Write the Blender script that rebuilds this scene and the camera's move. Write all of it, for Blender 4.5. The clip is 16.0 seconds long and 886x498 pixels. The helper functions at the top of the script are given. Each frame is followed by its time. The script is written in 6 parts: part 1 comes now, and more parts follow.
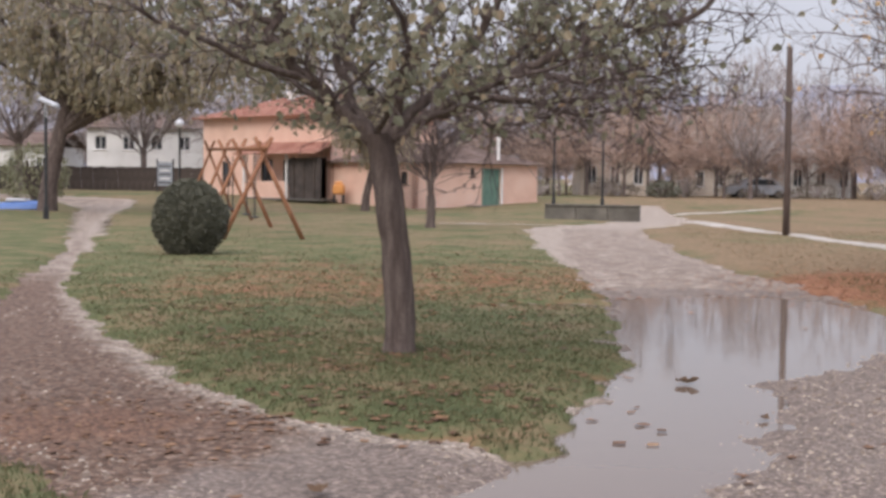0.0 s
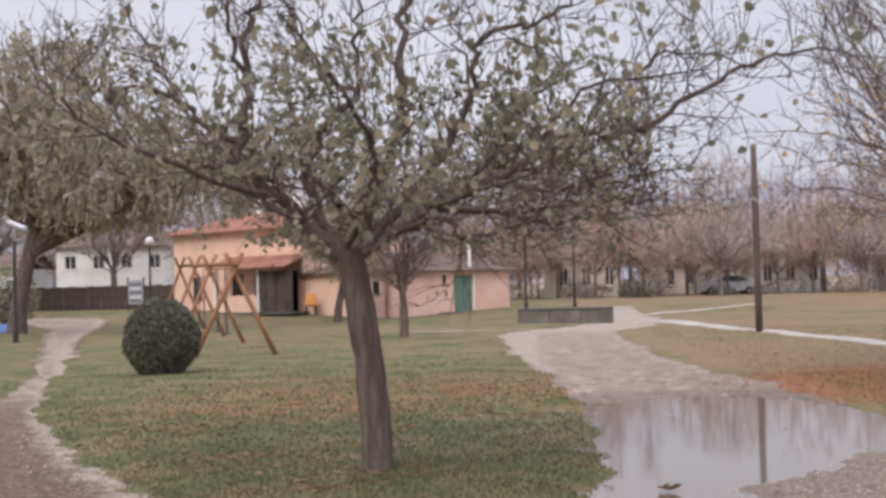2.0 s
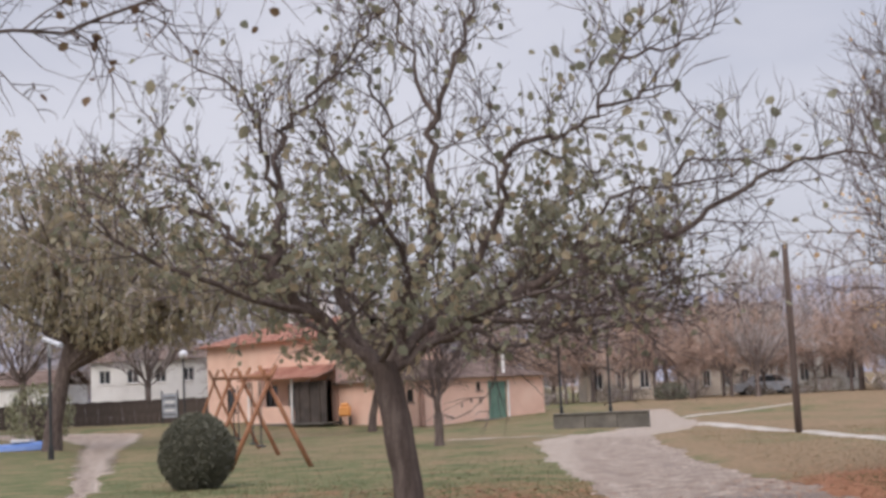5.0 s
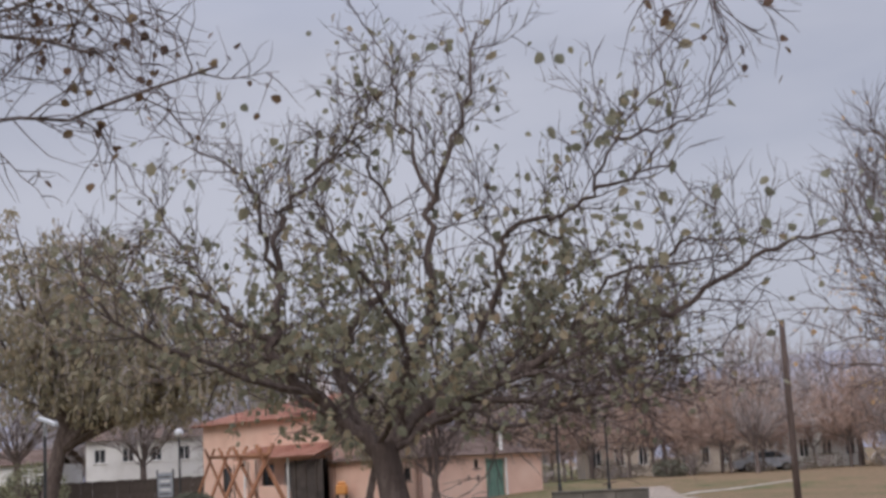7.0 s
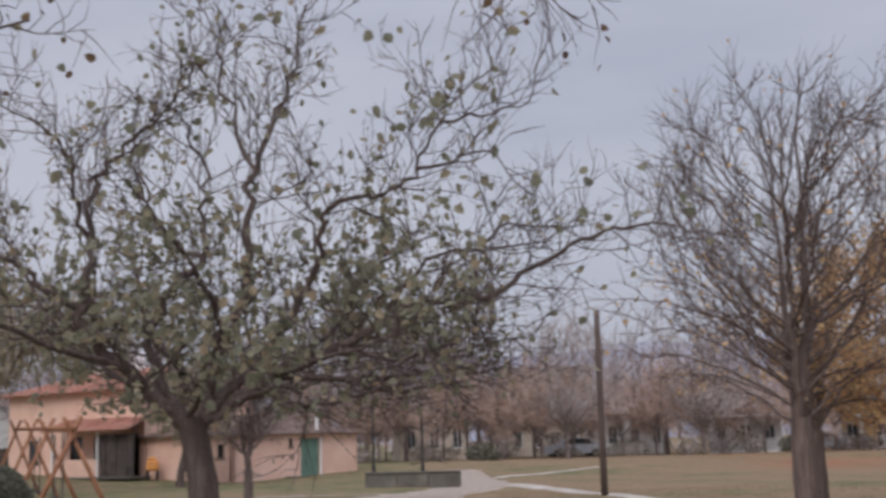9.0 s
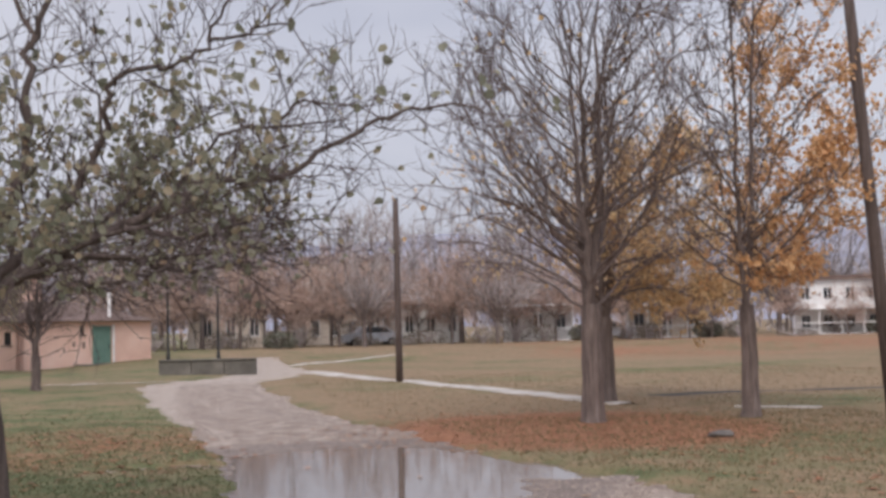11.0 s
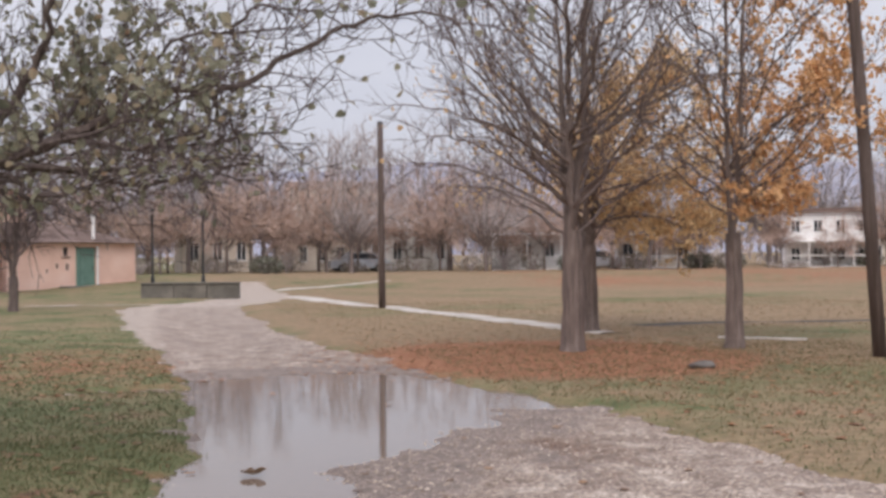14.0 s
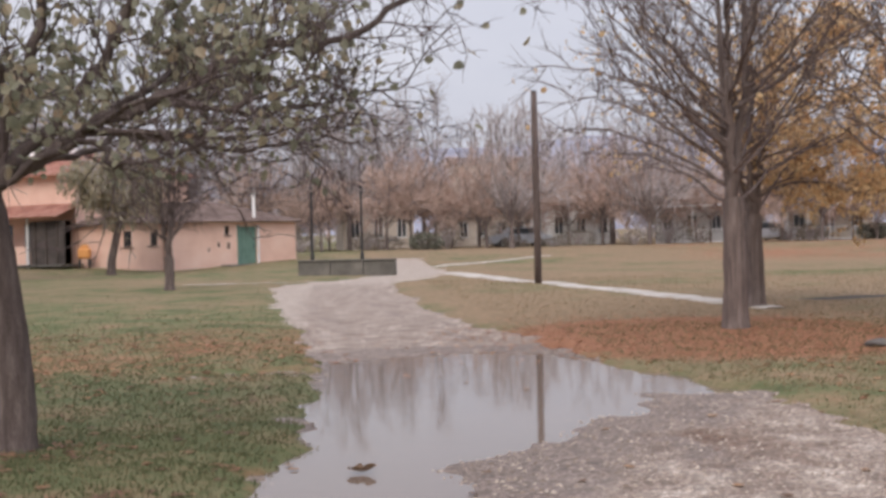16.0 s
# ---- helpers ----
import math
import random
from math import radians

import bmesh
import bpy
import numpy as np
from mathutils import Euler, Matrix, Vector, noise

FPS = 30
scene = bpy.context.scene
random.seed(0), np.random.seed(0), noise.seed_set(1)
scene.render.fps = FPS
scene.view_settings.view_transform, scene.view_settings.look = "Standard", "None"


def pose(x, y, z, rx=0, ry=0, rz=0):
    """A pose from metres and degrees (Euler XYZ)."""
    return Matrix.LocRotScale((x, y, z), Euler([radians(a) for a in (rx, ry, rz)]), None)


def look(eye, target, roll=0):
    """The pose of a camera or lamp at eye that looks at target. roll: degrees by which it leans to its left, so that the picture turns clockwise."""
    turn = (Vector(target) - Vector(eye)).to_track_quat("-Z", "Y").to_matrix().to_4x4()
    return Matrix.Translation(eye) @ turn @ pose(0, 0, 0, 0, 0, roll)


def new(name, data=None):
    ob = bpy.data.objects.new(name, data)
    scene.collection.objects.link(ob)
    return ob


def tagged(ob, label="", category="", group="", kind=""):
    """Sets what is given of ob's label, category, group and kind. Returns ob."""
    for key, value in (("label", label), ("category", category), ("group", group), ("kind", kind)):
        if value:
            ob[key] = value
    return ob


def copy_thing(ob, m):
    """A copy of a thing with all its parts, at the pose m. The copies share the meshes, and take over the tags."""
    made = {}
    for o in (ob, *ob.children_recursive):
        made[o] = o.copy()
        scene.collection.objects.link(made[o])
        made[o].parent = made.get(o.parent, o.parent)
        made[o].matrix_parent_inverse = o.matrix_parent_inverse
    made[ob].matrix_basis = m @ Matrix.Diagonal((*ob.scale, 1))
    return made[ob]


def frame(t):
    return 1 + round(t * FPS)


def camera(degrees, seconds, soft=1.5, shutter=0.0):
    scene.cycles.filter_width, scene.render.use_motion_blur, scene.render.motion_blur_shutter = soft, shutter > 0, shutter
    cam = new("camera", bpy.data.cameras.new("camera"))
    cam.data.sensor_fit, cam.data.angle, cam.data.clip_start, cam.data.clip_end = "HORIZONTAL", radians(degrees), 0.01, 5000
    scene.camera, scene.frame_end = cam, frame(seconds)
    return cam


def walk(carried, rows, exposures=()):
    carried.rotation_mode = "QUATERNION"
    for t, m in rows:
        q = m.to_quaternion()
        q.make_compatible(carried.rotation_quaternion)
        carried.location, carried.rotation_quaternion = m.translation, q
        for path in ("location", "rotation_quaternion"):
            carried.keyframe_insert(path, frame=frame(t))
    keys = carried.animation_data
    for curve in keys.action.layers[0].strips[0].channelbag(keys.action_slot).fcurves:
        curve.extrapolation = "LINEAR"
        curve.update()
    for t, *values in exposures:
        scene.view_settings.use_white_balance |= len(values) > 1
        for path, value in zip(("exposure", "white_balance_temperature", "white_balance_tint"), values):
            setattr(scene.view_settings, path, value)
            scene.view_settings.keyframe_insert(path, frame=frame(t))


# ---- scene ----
cam = camera(36.0, 16.0, soft=3.2, shutter=0.4)
PATH = [
    (0, (0.412, 0.062, 1.627), (0.258, 2.054, 1.525), 0.7),
    (0.5, (0.39, 0.148, 1.642), (0.273, 2.142, 1.538), 0.4),
    (1, (0.406, 0.174, 1.664), (0.291, 2.17, 1.622), -1.0),
    (1.5, (0.411, 0.166, 1.671), (0.294, 2.162, 1.694), -1.8),
    (2, (0.407, 0.142, 1.68), (0.294, 2.138, 1.734), -1.4),
    (2.5, (0.408, 0.143, 1.684), (0.298, 2.139, 1.758), -2.1),
    (3, (0.408, 0.131, 1.691), (0.292, 2.127, 1.764), -1.8),
    (3.5, (0.397, 0.146, 1.709), (0.268, 2.139, 1.812), -2.1),
    (4, (0.393, 0.133, 1.72), (0.25, 2.123, 1.857), -2.4),
    (4.5, (0.394, 0.118, 1.723), (0.243, 2.104, 1.899), -2.7),
    (5, (0.396, 0.101, 1.733), (0.243, 2.084, 1.943), -2.7),
    (5.2, (0.381, 0.05, 1.719), (0.228, 2.033, 1.935), -2.7),
    (7.3, (0.392, 0.026, 1.764), (0.252, 1.994, 2.089), -3.0),
    (7.5, (0.408, 0.067, 1.754), (0.282, 2.037, 2.074), -2.7),
    (8, (0.413, 0.093, 1.755), (0.351, 2.066, 2.077), -2.5),
    (8.5, (0.421, 0.065, 1.747), (0.44, 2.042, 2.047), -2.0),
    (9, (0.439, 0.084, 1.741), (0.552, 2.06, 2.024), -1.5),
    (9.5, (0.465, 0.079, 1.733), (0.706, 2.046, 1.999), -1.2),
    (9.7, (0.476, 0.072, 1.73), (0.758, 2.036, 1.984), -0.9),
    (11.8, (0.544, 0.559, 1.636), (1.058, 2.491, 1.694), -1.5),
    (12, (0.554, 0.584, 1.631), (1.116, 2.502, 1.684), -1.3),
    (12.5, (0.499, 0.563, 1.614), (1.117, 2.465, 1.626), -1.4),
    (13, (0.653, 0.609, 1.62), (1.155, 2.545, 1.642), 0.8),
    (13.5, (0.761, 0.739, 1.61), (1.18, 2.695, 1.578), 1.1),
    (14, (0.869, 0.946, 1.614), (1.28, 2.903, 1.625), -0.5),
    (14.5, (1.005, 1.208, 1.583), (1.445, 3.159, 1.585), -0.5),
    (15, (1.139, 1.559, 1.584), (1.449, 3.535, 1.598), 1.4),
    (15.5, (1.258, 1.859, 1.603), (1.484, 3.846, 1.611), -0.7),
    (16, (1.368, 2.175, 1.559), (1.539, 4.168, 1.538), -1.3),
]
EXPOSURES = [(0, 0.26, 6740, 15), (2, 0.27, 6740, 15), (5, 0.16, 6740, 15), (7.3, -0.22, 6500, 15), (9.7, -0.22, 6500, 15), (11.8, 0.20, 6720, 15), (16, 0.22, 6740, 15)]
walk(cam, [(r[0], look(*r[1:])) for r in PATH], EXPOSURES)

# ---- light ----
world = bpy.data.worlds.new("overcast_sky")
scene.world = world
world.use_nodes = True
wn, wl = world.node_tree.nodes, world.node_tree.links
wn.clear()
w_out = wn.new("ShaderNodeOutputWorld")
w_bg = wn.new("ShaderNodeBackground")
w_sky = wn.new("ShaderNodeTexSky")
w_sky.sky_type = "NISHITA"
w_sky.sun_disc = False
w_sky.sun_elevation, w_sky.sun_rotation = radians(35), radians(200)
w_sky.dust_density, w_sky.air_density = 3.0, 1.2
w_scale = wn.new("ShaderNodeVectorMath")
w_scale.operation = "SCALE"
w_scale.inputs["Scale"].default_value = 0.10
w_co = wn.new("ShaderNodeTexCoord")
w_map = wn.new("ShaderNodeMapping")
w_map.inputs["Scale"].default_value = (1.0, 1.0, 3.2)
w_noise = wn.new("ShaderNodeTexNoise")
w_noise.inputs["Scale"].default_value = 1.7
w_noise.inputs["Detail"].default_value = 5.0
w_ramp = wn.new("ShaderNodeValToRGB")
w_ramp.color_ramp.elements[0].position, w_ramp.color_ramp.elements[0].color = 0.36, (0.405, 0.45, 0.565, 1)
w_ramp.color_ramp.elements[1].position, w_ramp.color_ramp.elements[1].color = 0.66, (0.615, 0.645, 0.73, 1)
w_mix = wn.new("ShaderNodeMixRGB")
w_mix.inputs["Fac"].default_value = 0.88
wl.new(w_sky.outputs["Color"], w_scale.inputs[0])
wl.new(w_co.outputs["Generated"], w_map.inputs["Vector"])
wl.new(w_map.outputs["Vector"], w_noise.inputs["Vector"])
wl.new(w_noise.outputs["Fac"], w_ramp.inputs["Fac"])
wl.new(w_scale.outputs["Vector"], w_mix.inputs["Color1"])
wl.new(w_ramp.outputs["Color"], w_mix.inputs["Color2"])
wl.new(w_mix.outputs["Color"], w_bg.inputs["Color"])
wl.new(w_bg.outputs["Background"], w_out.inputs["Surface"])
w_sep = wn.new("ShaderNodeSeparateXYZ")
w_lift = wn.new("ShaderNodeMapRange")
w_lift.inputs["From Min"].default_value, w_lift.inputs["From Max"].default_value = 0.30, 1.0
w_lift.inputs["To Min"].default_value, w_lift.inputs["To Max"].default_value = 1.0, 3.25
wl.new(w_co.outputs["Generated"], w_sep.inputs["Vector"])
wl.new(w_sep.outputs["Z"], w_lift.inputs["Value"])
wl.new(w_lift.outputs["Result"], w_bg.inputs["Strength"])

sun = new("sun", bpy.data.lights.new("sun", "SUN"))
sun.data.energy, sun.data.angle, sun.data.color = 1.3, radians(30), (1.0, 0.96, 0.9)
sun.matrix_world = look((-12, -30, 36), (0, 5, 0))


# ---- materials ----
def material(name, stops, scale=4.0, rough=0.85, bump=0.3, bump_scale=None, island=False, metal=0.0,
             fine=0.35, spec=0.3, stretch=(1, 1, 1), translucent=0.0):
    """A surface whose colour runs through stops, by noise at two scales (or piece by piece)."""
    m = bpy.data.materials.new(name)
    m.use_nodes = True
    n, l = m.node_tree.nodes, m.node_tree.links
    b = n["Principled BSDF"]
    b.inputs["Roughness"].default_value = rough
    b.inputs["Metallic"].default_value = metal
    b.inputs["Specular IOR Level"].default_value = spec
    co = n.new("ShaderNodeTexCoord")
    mp = n.new("ShaderNodeMapping")
    mp.inputs["Scale"].default_value = stretch
    l.new(co.outputs["Object"], mp.inputs["Vector"])
    big = n.new("ShaderNodeTexNoise")
    big.inputs["Scale"].default_value = scale
    big.inputs["Detail"].default_value = 6.0
    small = n.new("ShaderNodeTexNoise")
    small.inputs["Scale"].default_value = scale * 11
    small.inputs["Detail"].default_value = 4.0
    for t in (big, small):
        l.new(mp.outputs["Vector"], t.inputs["Vector"])
    mix = n.new("ShaderNodeMath")
    mix.operation = "MULTIPLY_ADD"
    mix.inputs[1].default_value = fine
    l.new(small.outputs["Fac"], mix.inputs[0])
    sub = n.new("ShaderNodeMath")
    sub.operation = "SUBTRACT"
    sub.inputs[1].default_value = fine * 0.5
    if island:
        geo = n.new("ShaderNodeNewGeometry")
        half = n.new("ShaderNodeMath")
        half.operation = "MULTIPLY_ADD"
        half.inputs[1].default_value = 0.7
        l.new(geo.outputs["Random Per Island"], half.inputs[0])
        down = n.new("ShaderNodeMath")
        down.operation = "MULTIPLY"
        down.inputs[1].default_value = 0.3
        l.new(big.outputs["Fac"], down.inputs[0])
        l.new(down.outputs[0], half.inputs[2])
        l.new(half.outputs[0], sub.inputs[0])
    else:
        l.new(big.outputs["Fac"], sub.inputs[0])
    l.new(sub.outputs[0], mix.inputs[2])
    ramp = n.new("ShaderNodeValToRGB")
    e = ramp.color_ramp.elements
    while len(e) < len(stops):
        e.new(0.5)
    for i, (p, c) in enumerate(stops):
        e[i].position, e[i].color = p, (*c, 1)
    l.new(mix.outputs[0], ramp.inputs["Fac"])
    l.new(ramp.outputs["Color"], b.inputs["Base Color"])
    if bump:
        bm = n.new("ShaderNodeBump")
        bm.inputs["Strength"].default_value = bump
        bm.inputs["Distance"].default_value = 0.02
        rel = n.new("ShaderNodeTexNoise")
        rel.inputs["Scale"].default_value = bump_scale or scale * 8
        rel.inputs["Detail"].default_value = 5.0
        l.new(mp.outputs["Vector"], rel.inputs["Vector"])
        l.new(rel.outputs["Fac"], bm.inputs["Height"])
        l.new(bm.outputs["Normal"], b.inputs["Normal"])
    if translucent:
        tr = n.new("ShaderNodeBsdfTranslucent")
        ms = n.new("ShaderNodeMixShader")
        ms.inputs["Fac"].default_value = translucent
        l.new(ramp.outputs["Color"], tr.inputs["Color"])
        l.new(b.outputs["BSDF"], ms.inputs[1])
        l.new(tr.outputs["BSDF"], ms.inputs[2])
        l.new(ms.outputs["Shader"], n["Material Output"].inputs["Surface"])
    return m


def blend_layer(m, attribute, stops, scale, ragged=0.6, rough=None):
    """Lay a second surface over a material where a mesh attribute is high, with a ragged edge."""
    n, l = m.node_tree.nodes, m.node_tree.links
    b = n["Principled BSDF"]
    base = b.inputs["Base Color"].links[0].from_socket
    at = n.new("ShaderNodeAttribute")
    at.attribute_name = attribute
    co = n.new("ShaderNodeTexCoord")
    no = n.new("ShaderNodeTexNoise")
    no.inputs["Scale"].default_value = scale
    no.inputs["Detail"].default_value = 7.0
    no.inputs["Roughness"].default_value = 0.7
    l.new(co.outputs["Object"], no.inputs["Vector"])
    ad = n.new("ShaderNodeMath")
    ad.operation = "MULTIPLY_ADD"
    ad.inputs[1].default_value = ragged * 2
    l.new(no.outputs["Fac"], ad.inputs[0])
    sb = n.new("ShaderNodeMath")
    sb.operation = "SUBTRACT"
    sb.inputs[1].default_value = ragged
    l.new(at.outputs["Fac"], sb.inputs[0])
    l.new(sb.outputs[0], ad.inputs[2])
    mr = n.new("ShaderNodeMapRange")
    mr.inputs["From Min"].default_value, mr.inputs["From Max"].default_value = 0.35, 0.65
    l.new(ad.outputs[0], mr.inputs["Value"])
    cn = n.new("ShaderNodeTexNoise")
    cn.inputs["Scale"].default_value = scale * 9
    cn.inputs["Detail"].default_value = 5.0
    l.new(co.outputs["Object"], cn.inputs["Vector"])
    ramp = n.new("ShaderNodeValToRGB")
    e = ramp.color_ramp.elements
    while len(e) < len(stops):
        e.new(0.5)
    for i, (p, c) in enumerate(stops):
        e[i].position, e[i].color = p, (*c, 1)
    l.new(cn.outputs["Fac"], ramp.inputs["Fac"])
    mx = n.new("ShaderNodeMixRGB")
    l.new(mr.outputs["Result"], mx.inputs["Fac"])
    l.new(base, mx.inputs["Color1"])
    l.new(ramp.outputs["Color"], mx.inputs["Color2"])
    l.new(mx.outputs["Color"], b.inputs["Base Color"])
    if rough is not None:
        rr = n.new("ShaderNodeMapRange")
        rr.inputs["To Min"].default_value, rr.inputs["To Max"].default_value = b.inputs["Roughness"].default_value, rough
        l.new(mr.outputs["Result"], rr.inputs["Value"])
        l.new(rr.outputs["Result"], b.inputs["Roughness"])


def speckle(m, scale, low, high):
    """Grain of small stones: each cell of a fine pattern lighter or darker, with relief."""
    n, l = m.node_tree.nodes, m.node_tree.links
    b = n["Principled BSDF"]
    base = b.inputs["Base Color"].links[0].from_socket
    co = n.new("ShaderNodeTexCoord")
    vo = n.new("ShaderNodeTexVoronoi")
    vo.inputs["Scale"].default_value = scale
    l.new(co.outputs["Object"], vo.inputs["Vector"])
    sp = n.new("ShaderNodeSeparateColor")
    l.new(vo.outputs["Color"], sp.inputs["Color"])
    pw = n.new("ShaderNodeMath")
    pw.operation = "POWER"
    pw.inputs[1].default_value = 2.2
    l.new(sp.outputs["Red"], pw.inputs[0])
    mr = n.new("ShaderNodeMapRange")
    mr.inputs["To Min"].default_value, mr.inputs["To Max"].default_value = low, high
    l.new(pw.outputs[0], mr.inputs["Value"])
    sc = n.new("ShaderNodeVectorMath")
    sc.operation = "SCALE"
    l.new(base, sc.inputs[0])
    l.new(mr.outputs["Result"], sc.inputs["Scale"])
    l.new(sc.outputs["Vector"], b.inputs["Base Color"])


GRASS = material("grass_turf", [(0.25, (0.074, 0.086, 0.040)), (0.44, (0.112, 0.122, 0.056)), (0.58, (0.165, 0.145, 0.076)),
                                (0.74, (0.23, 0.152, 0.09))], scale=0.9, rough=0.95, bump=0.8, bump_scale=30, fine=0.6, spec=0.1)
blend_layer(GRASS, "dry", [(0.3, (0.155, 0.112, 0.068)), (0.55, (0.235, 0.165, 0.10)), (0.75, (0.31, 0.215, 0.138))], 0.8, 0.45)
blend_layer(GRASS, "rust", [(0.3, (0.16, 0.078, 0.045)), (0.5, (0.255, 0.118, 0.066)), (0.7, (0.34, 0.178, 0.105))], 2.2, 0.55)
blend_layer(GRASS, "soil_and_strip", [(0.3, (0.05, 0.042, 0.035)), (0.7, (0.12, 0.10, 0.08))], 2.5, 0.3)
GRAVEL = material("gravel_path", [(0.22, (0.125, 0.086, 0.064)), (0.42, (0.212, 0.157, 0.121)), (0.58, (0.30, 0.237, 0.187)), (0.78, (0.47, 0.395, 0.325))],
                  scale=2.6, rough=0.75, bump=0.8, bump_scale=34, fine=1.0, spec=0.25)
blend_layer(GRAVEL, "mud", [(0.3, (0.07, 0.04, 0.026)), (0.48, (0.125, 0.073, 0.047)), (0.6, (0.19, 0.128, 0.094)), (0.75, (0.30, 0.23, 0.178))], 1.5, 0.5, 0.5)
blend_layer(GRAVEL, "wet", [(0.3, (0.13, 0.097, 0.079)), (0.7, (0.24, 0.188, 0.154))], 2.6, 0.6, 0.32)
blend_layer(GRAVEL, "pale", [(0.3, (0.20, 0.148, 0.11)), (0.5, (0.33, 0.268, 0.215)), (0.7, (0.47, 0.40, 0.325))], 3.4, 0.8, 0.85)
blend_layer(GRAVEL, "litter", [(0.3, (0.075, 0.042, 0.028)), (0.5, (0.15, 0.078, 0.048)), (0.7, (0.25, 0.145, 0.09))], 3.0, 0.6, 0.75)
speckle(GRAVEL, 42.0, 0.66, 1.65)
PALE = material("pale_concrete", [(0.3, (0.27, 0.238, 0.195)), (0.55, (0.42, 0.375, 0.318)), (0.8, (0.54, 0.49, 0.425))], scale=1.1, rough=0.8, bump=0.4)
STONE = material("pebble_stone", [(0.1, (0.14, 0.10, 0.075)), (0.5, (0.28, 0.222, 0.172)), (0.9, (0.47, 0.395, 0.32))], scale=9, rough=0.6, bump=0.2, island=True)
BLADE = material("grass_blades", [(0.1, (0.095, 0.108, 0.055)), (0.45, (0.135, 0.146, 0.074)), (0.75, (0.185, 0.168, 0.092)), (0.95, (0.27, 0.195, 0.118))],
                 scale=1.0, rough=0.8, bump=0, island=True, translucent=0.4, spec=0.1)
RUST_LEAF = material("fallen_leaf_rust", [(0.08, (0.16, 0.068, 0.038)), (0.4, (0.27, 0.115, 0.058)), (0.7, (0.36, 0.172, 0.085)), (0.95, (0.42, 0.26, 0.14))],
                     scale=6, rough=0.75, bump=0.2, island=True, translucent=0.15)
BROWN_LEAF = material("fallen_leaf_brown", [(0.08, (0.10, 0.055, 0.035)), (0.45, (0.20, 0.105, 0.058)), (0.75, (0.30, 0.17, 0.092)), (0.95, (0.40, 0.26, 0.15))],
                      scale=6, rough=0.75, bump=0.2, island=True, translucent=0.15)
BARK_DARK = material("dark_bark", [(0.25, (0.075, 0.057, 0.051)), (0.5, (0.125, 0.096, 0.085)), (0.75, (0.21, 0.17, 0.15))], scale=5,
                     rough=0.9, bump=1.0, bump_scale=22, stretch=(3, 3, 0.5), fine=0.6, spec=0.15)
BARK_GREY = material("grey_bark", [(0.25, (0.10, 0.077, 0.068)), (0.5, (0.165, 0.128, 0.112)), (0.8, (0.27, 0.215, 0.19))], scale=6,
                     rough=0.9, bump=1.0, bump_scale=26, stretch=(3, 3, 0.4), fine=0.6, spec=0.15)
TWIG = material("bare_twigs", [(0.3, (0.085, 0.063, 0.059)), (0.7, (0.15, 0.116, 0.108))], scale=4, rough=0.9, bump=0, spec=0.15)
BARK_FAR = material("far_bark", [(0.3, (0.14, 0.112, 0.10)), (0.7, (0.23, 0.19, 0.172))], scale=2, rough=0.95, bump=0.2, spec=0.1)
# grey and russet far crowns, paled: distance haze put into the twig colour
TWIG_HAZE_TINT = material("far_twigs_haze_tint", [(0.3, (0.34, 0.30, 0.285)), (0.7, (0.50, 0.445, 0.425))], scale=0.7, rough=0.95, bump=0, spec=0.1)
TWIG_RUST = material("russet_twigs_haze_tint", [(0.3, (0.36, 0.25, 0.20)), (0.7, (0.52, 0.385, 0.315))], scale=0.7, rough=0.95, bump=0, spec=0.1)
OLIVE_LEAF = material("olive_leaves", [(0.08, (0.16, 0.165, 0.112)), (0.35, (0.25, 0.246, 0.168)), (0.65, (0.33, 0.305, 0.205)), (0.86, (0.39, 0.305, 0.195)),
                                       (0.97, (0.36, 0.19, 0.11))], scale=1.5, rough=0.5, bump=0, island=True, translucent=0.5, spec=0.4)
ORANGE_LEAF = material("orange_leaves", [(0.08, (0.52, 0.27, 0.12)), (0.45, (0.67, 0.39, 0.185)), (0.75, (0.76, 0.48, 0.25)), (0.95, (0.72, 0.54, 0.32))],
                       scale=1.5, rough=0.6, bump=0, island=True, translucent=0.4)
YELLOW_LEAF = material("yellow_leaves", [(0.08, (0.50, 0.31, 0.155)), (0.45, (0.66, 0.445, 0.23)), (0.75, (0.74, 0.54, 0.30)), (0.95, (0.64, 0.53, 0.32))],
                       scale=1.5, rough=0.6, bump=0, island=True, translucent=0.5)
WILLOW_LEAF = material("willow_leaves", [(0.08, (0.27, 0.25, 0.18)), (0.4, (0.36, 0.325, 0.225)), (0.7, (0.44, 0.375, 0.26)), (0.95, (0.48, 0.36, 0.25))],
                       scale=0.25, rough=0.7, bump=0, island=True, translucent=0.5)
DRY_LEAF = material("brown_hanging_leaves", [(0.1, (0.07, 0.04, 0.03)), (0.5, (0.15, 0.09, 0.055)), (0.9, (0.22, 0.16, 0.09))], scale=3, rough=0.7, bump=0, island=True, translucent=0.3)
HEDGE = material("dark_evergreen", [(0.1, (0.11, 0.112, 0.085)), (0.5, (0.135, 0.135, 0.10)), (0.9, (0.165, 0.16, 0.12))], scale=3, rough=0.7, bump=0, island=True, spec=0.2)
CONIFER_NEEDLE = material("conifer_needles", [(0.1, (0.115, 0.122, 0.105)), (0.5, (0.13, 0.138, 0.118)), (0.9, (0.145, 0.152, 0.13))], scale=1, rough=1.0, bump=0, island=True, spec=0.0)
BRUSH = material("brown_brushwood", [(0.1, (0.17, 0.15, 0.12)), (0.5, (0.225, 0.195, 0.16)), (0.9, (0.29, 0.245, 0.205))], scale=1, rough=0.95, bump=0, island=True, spec=0.05)
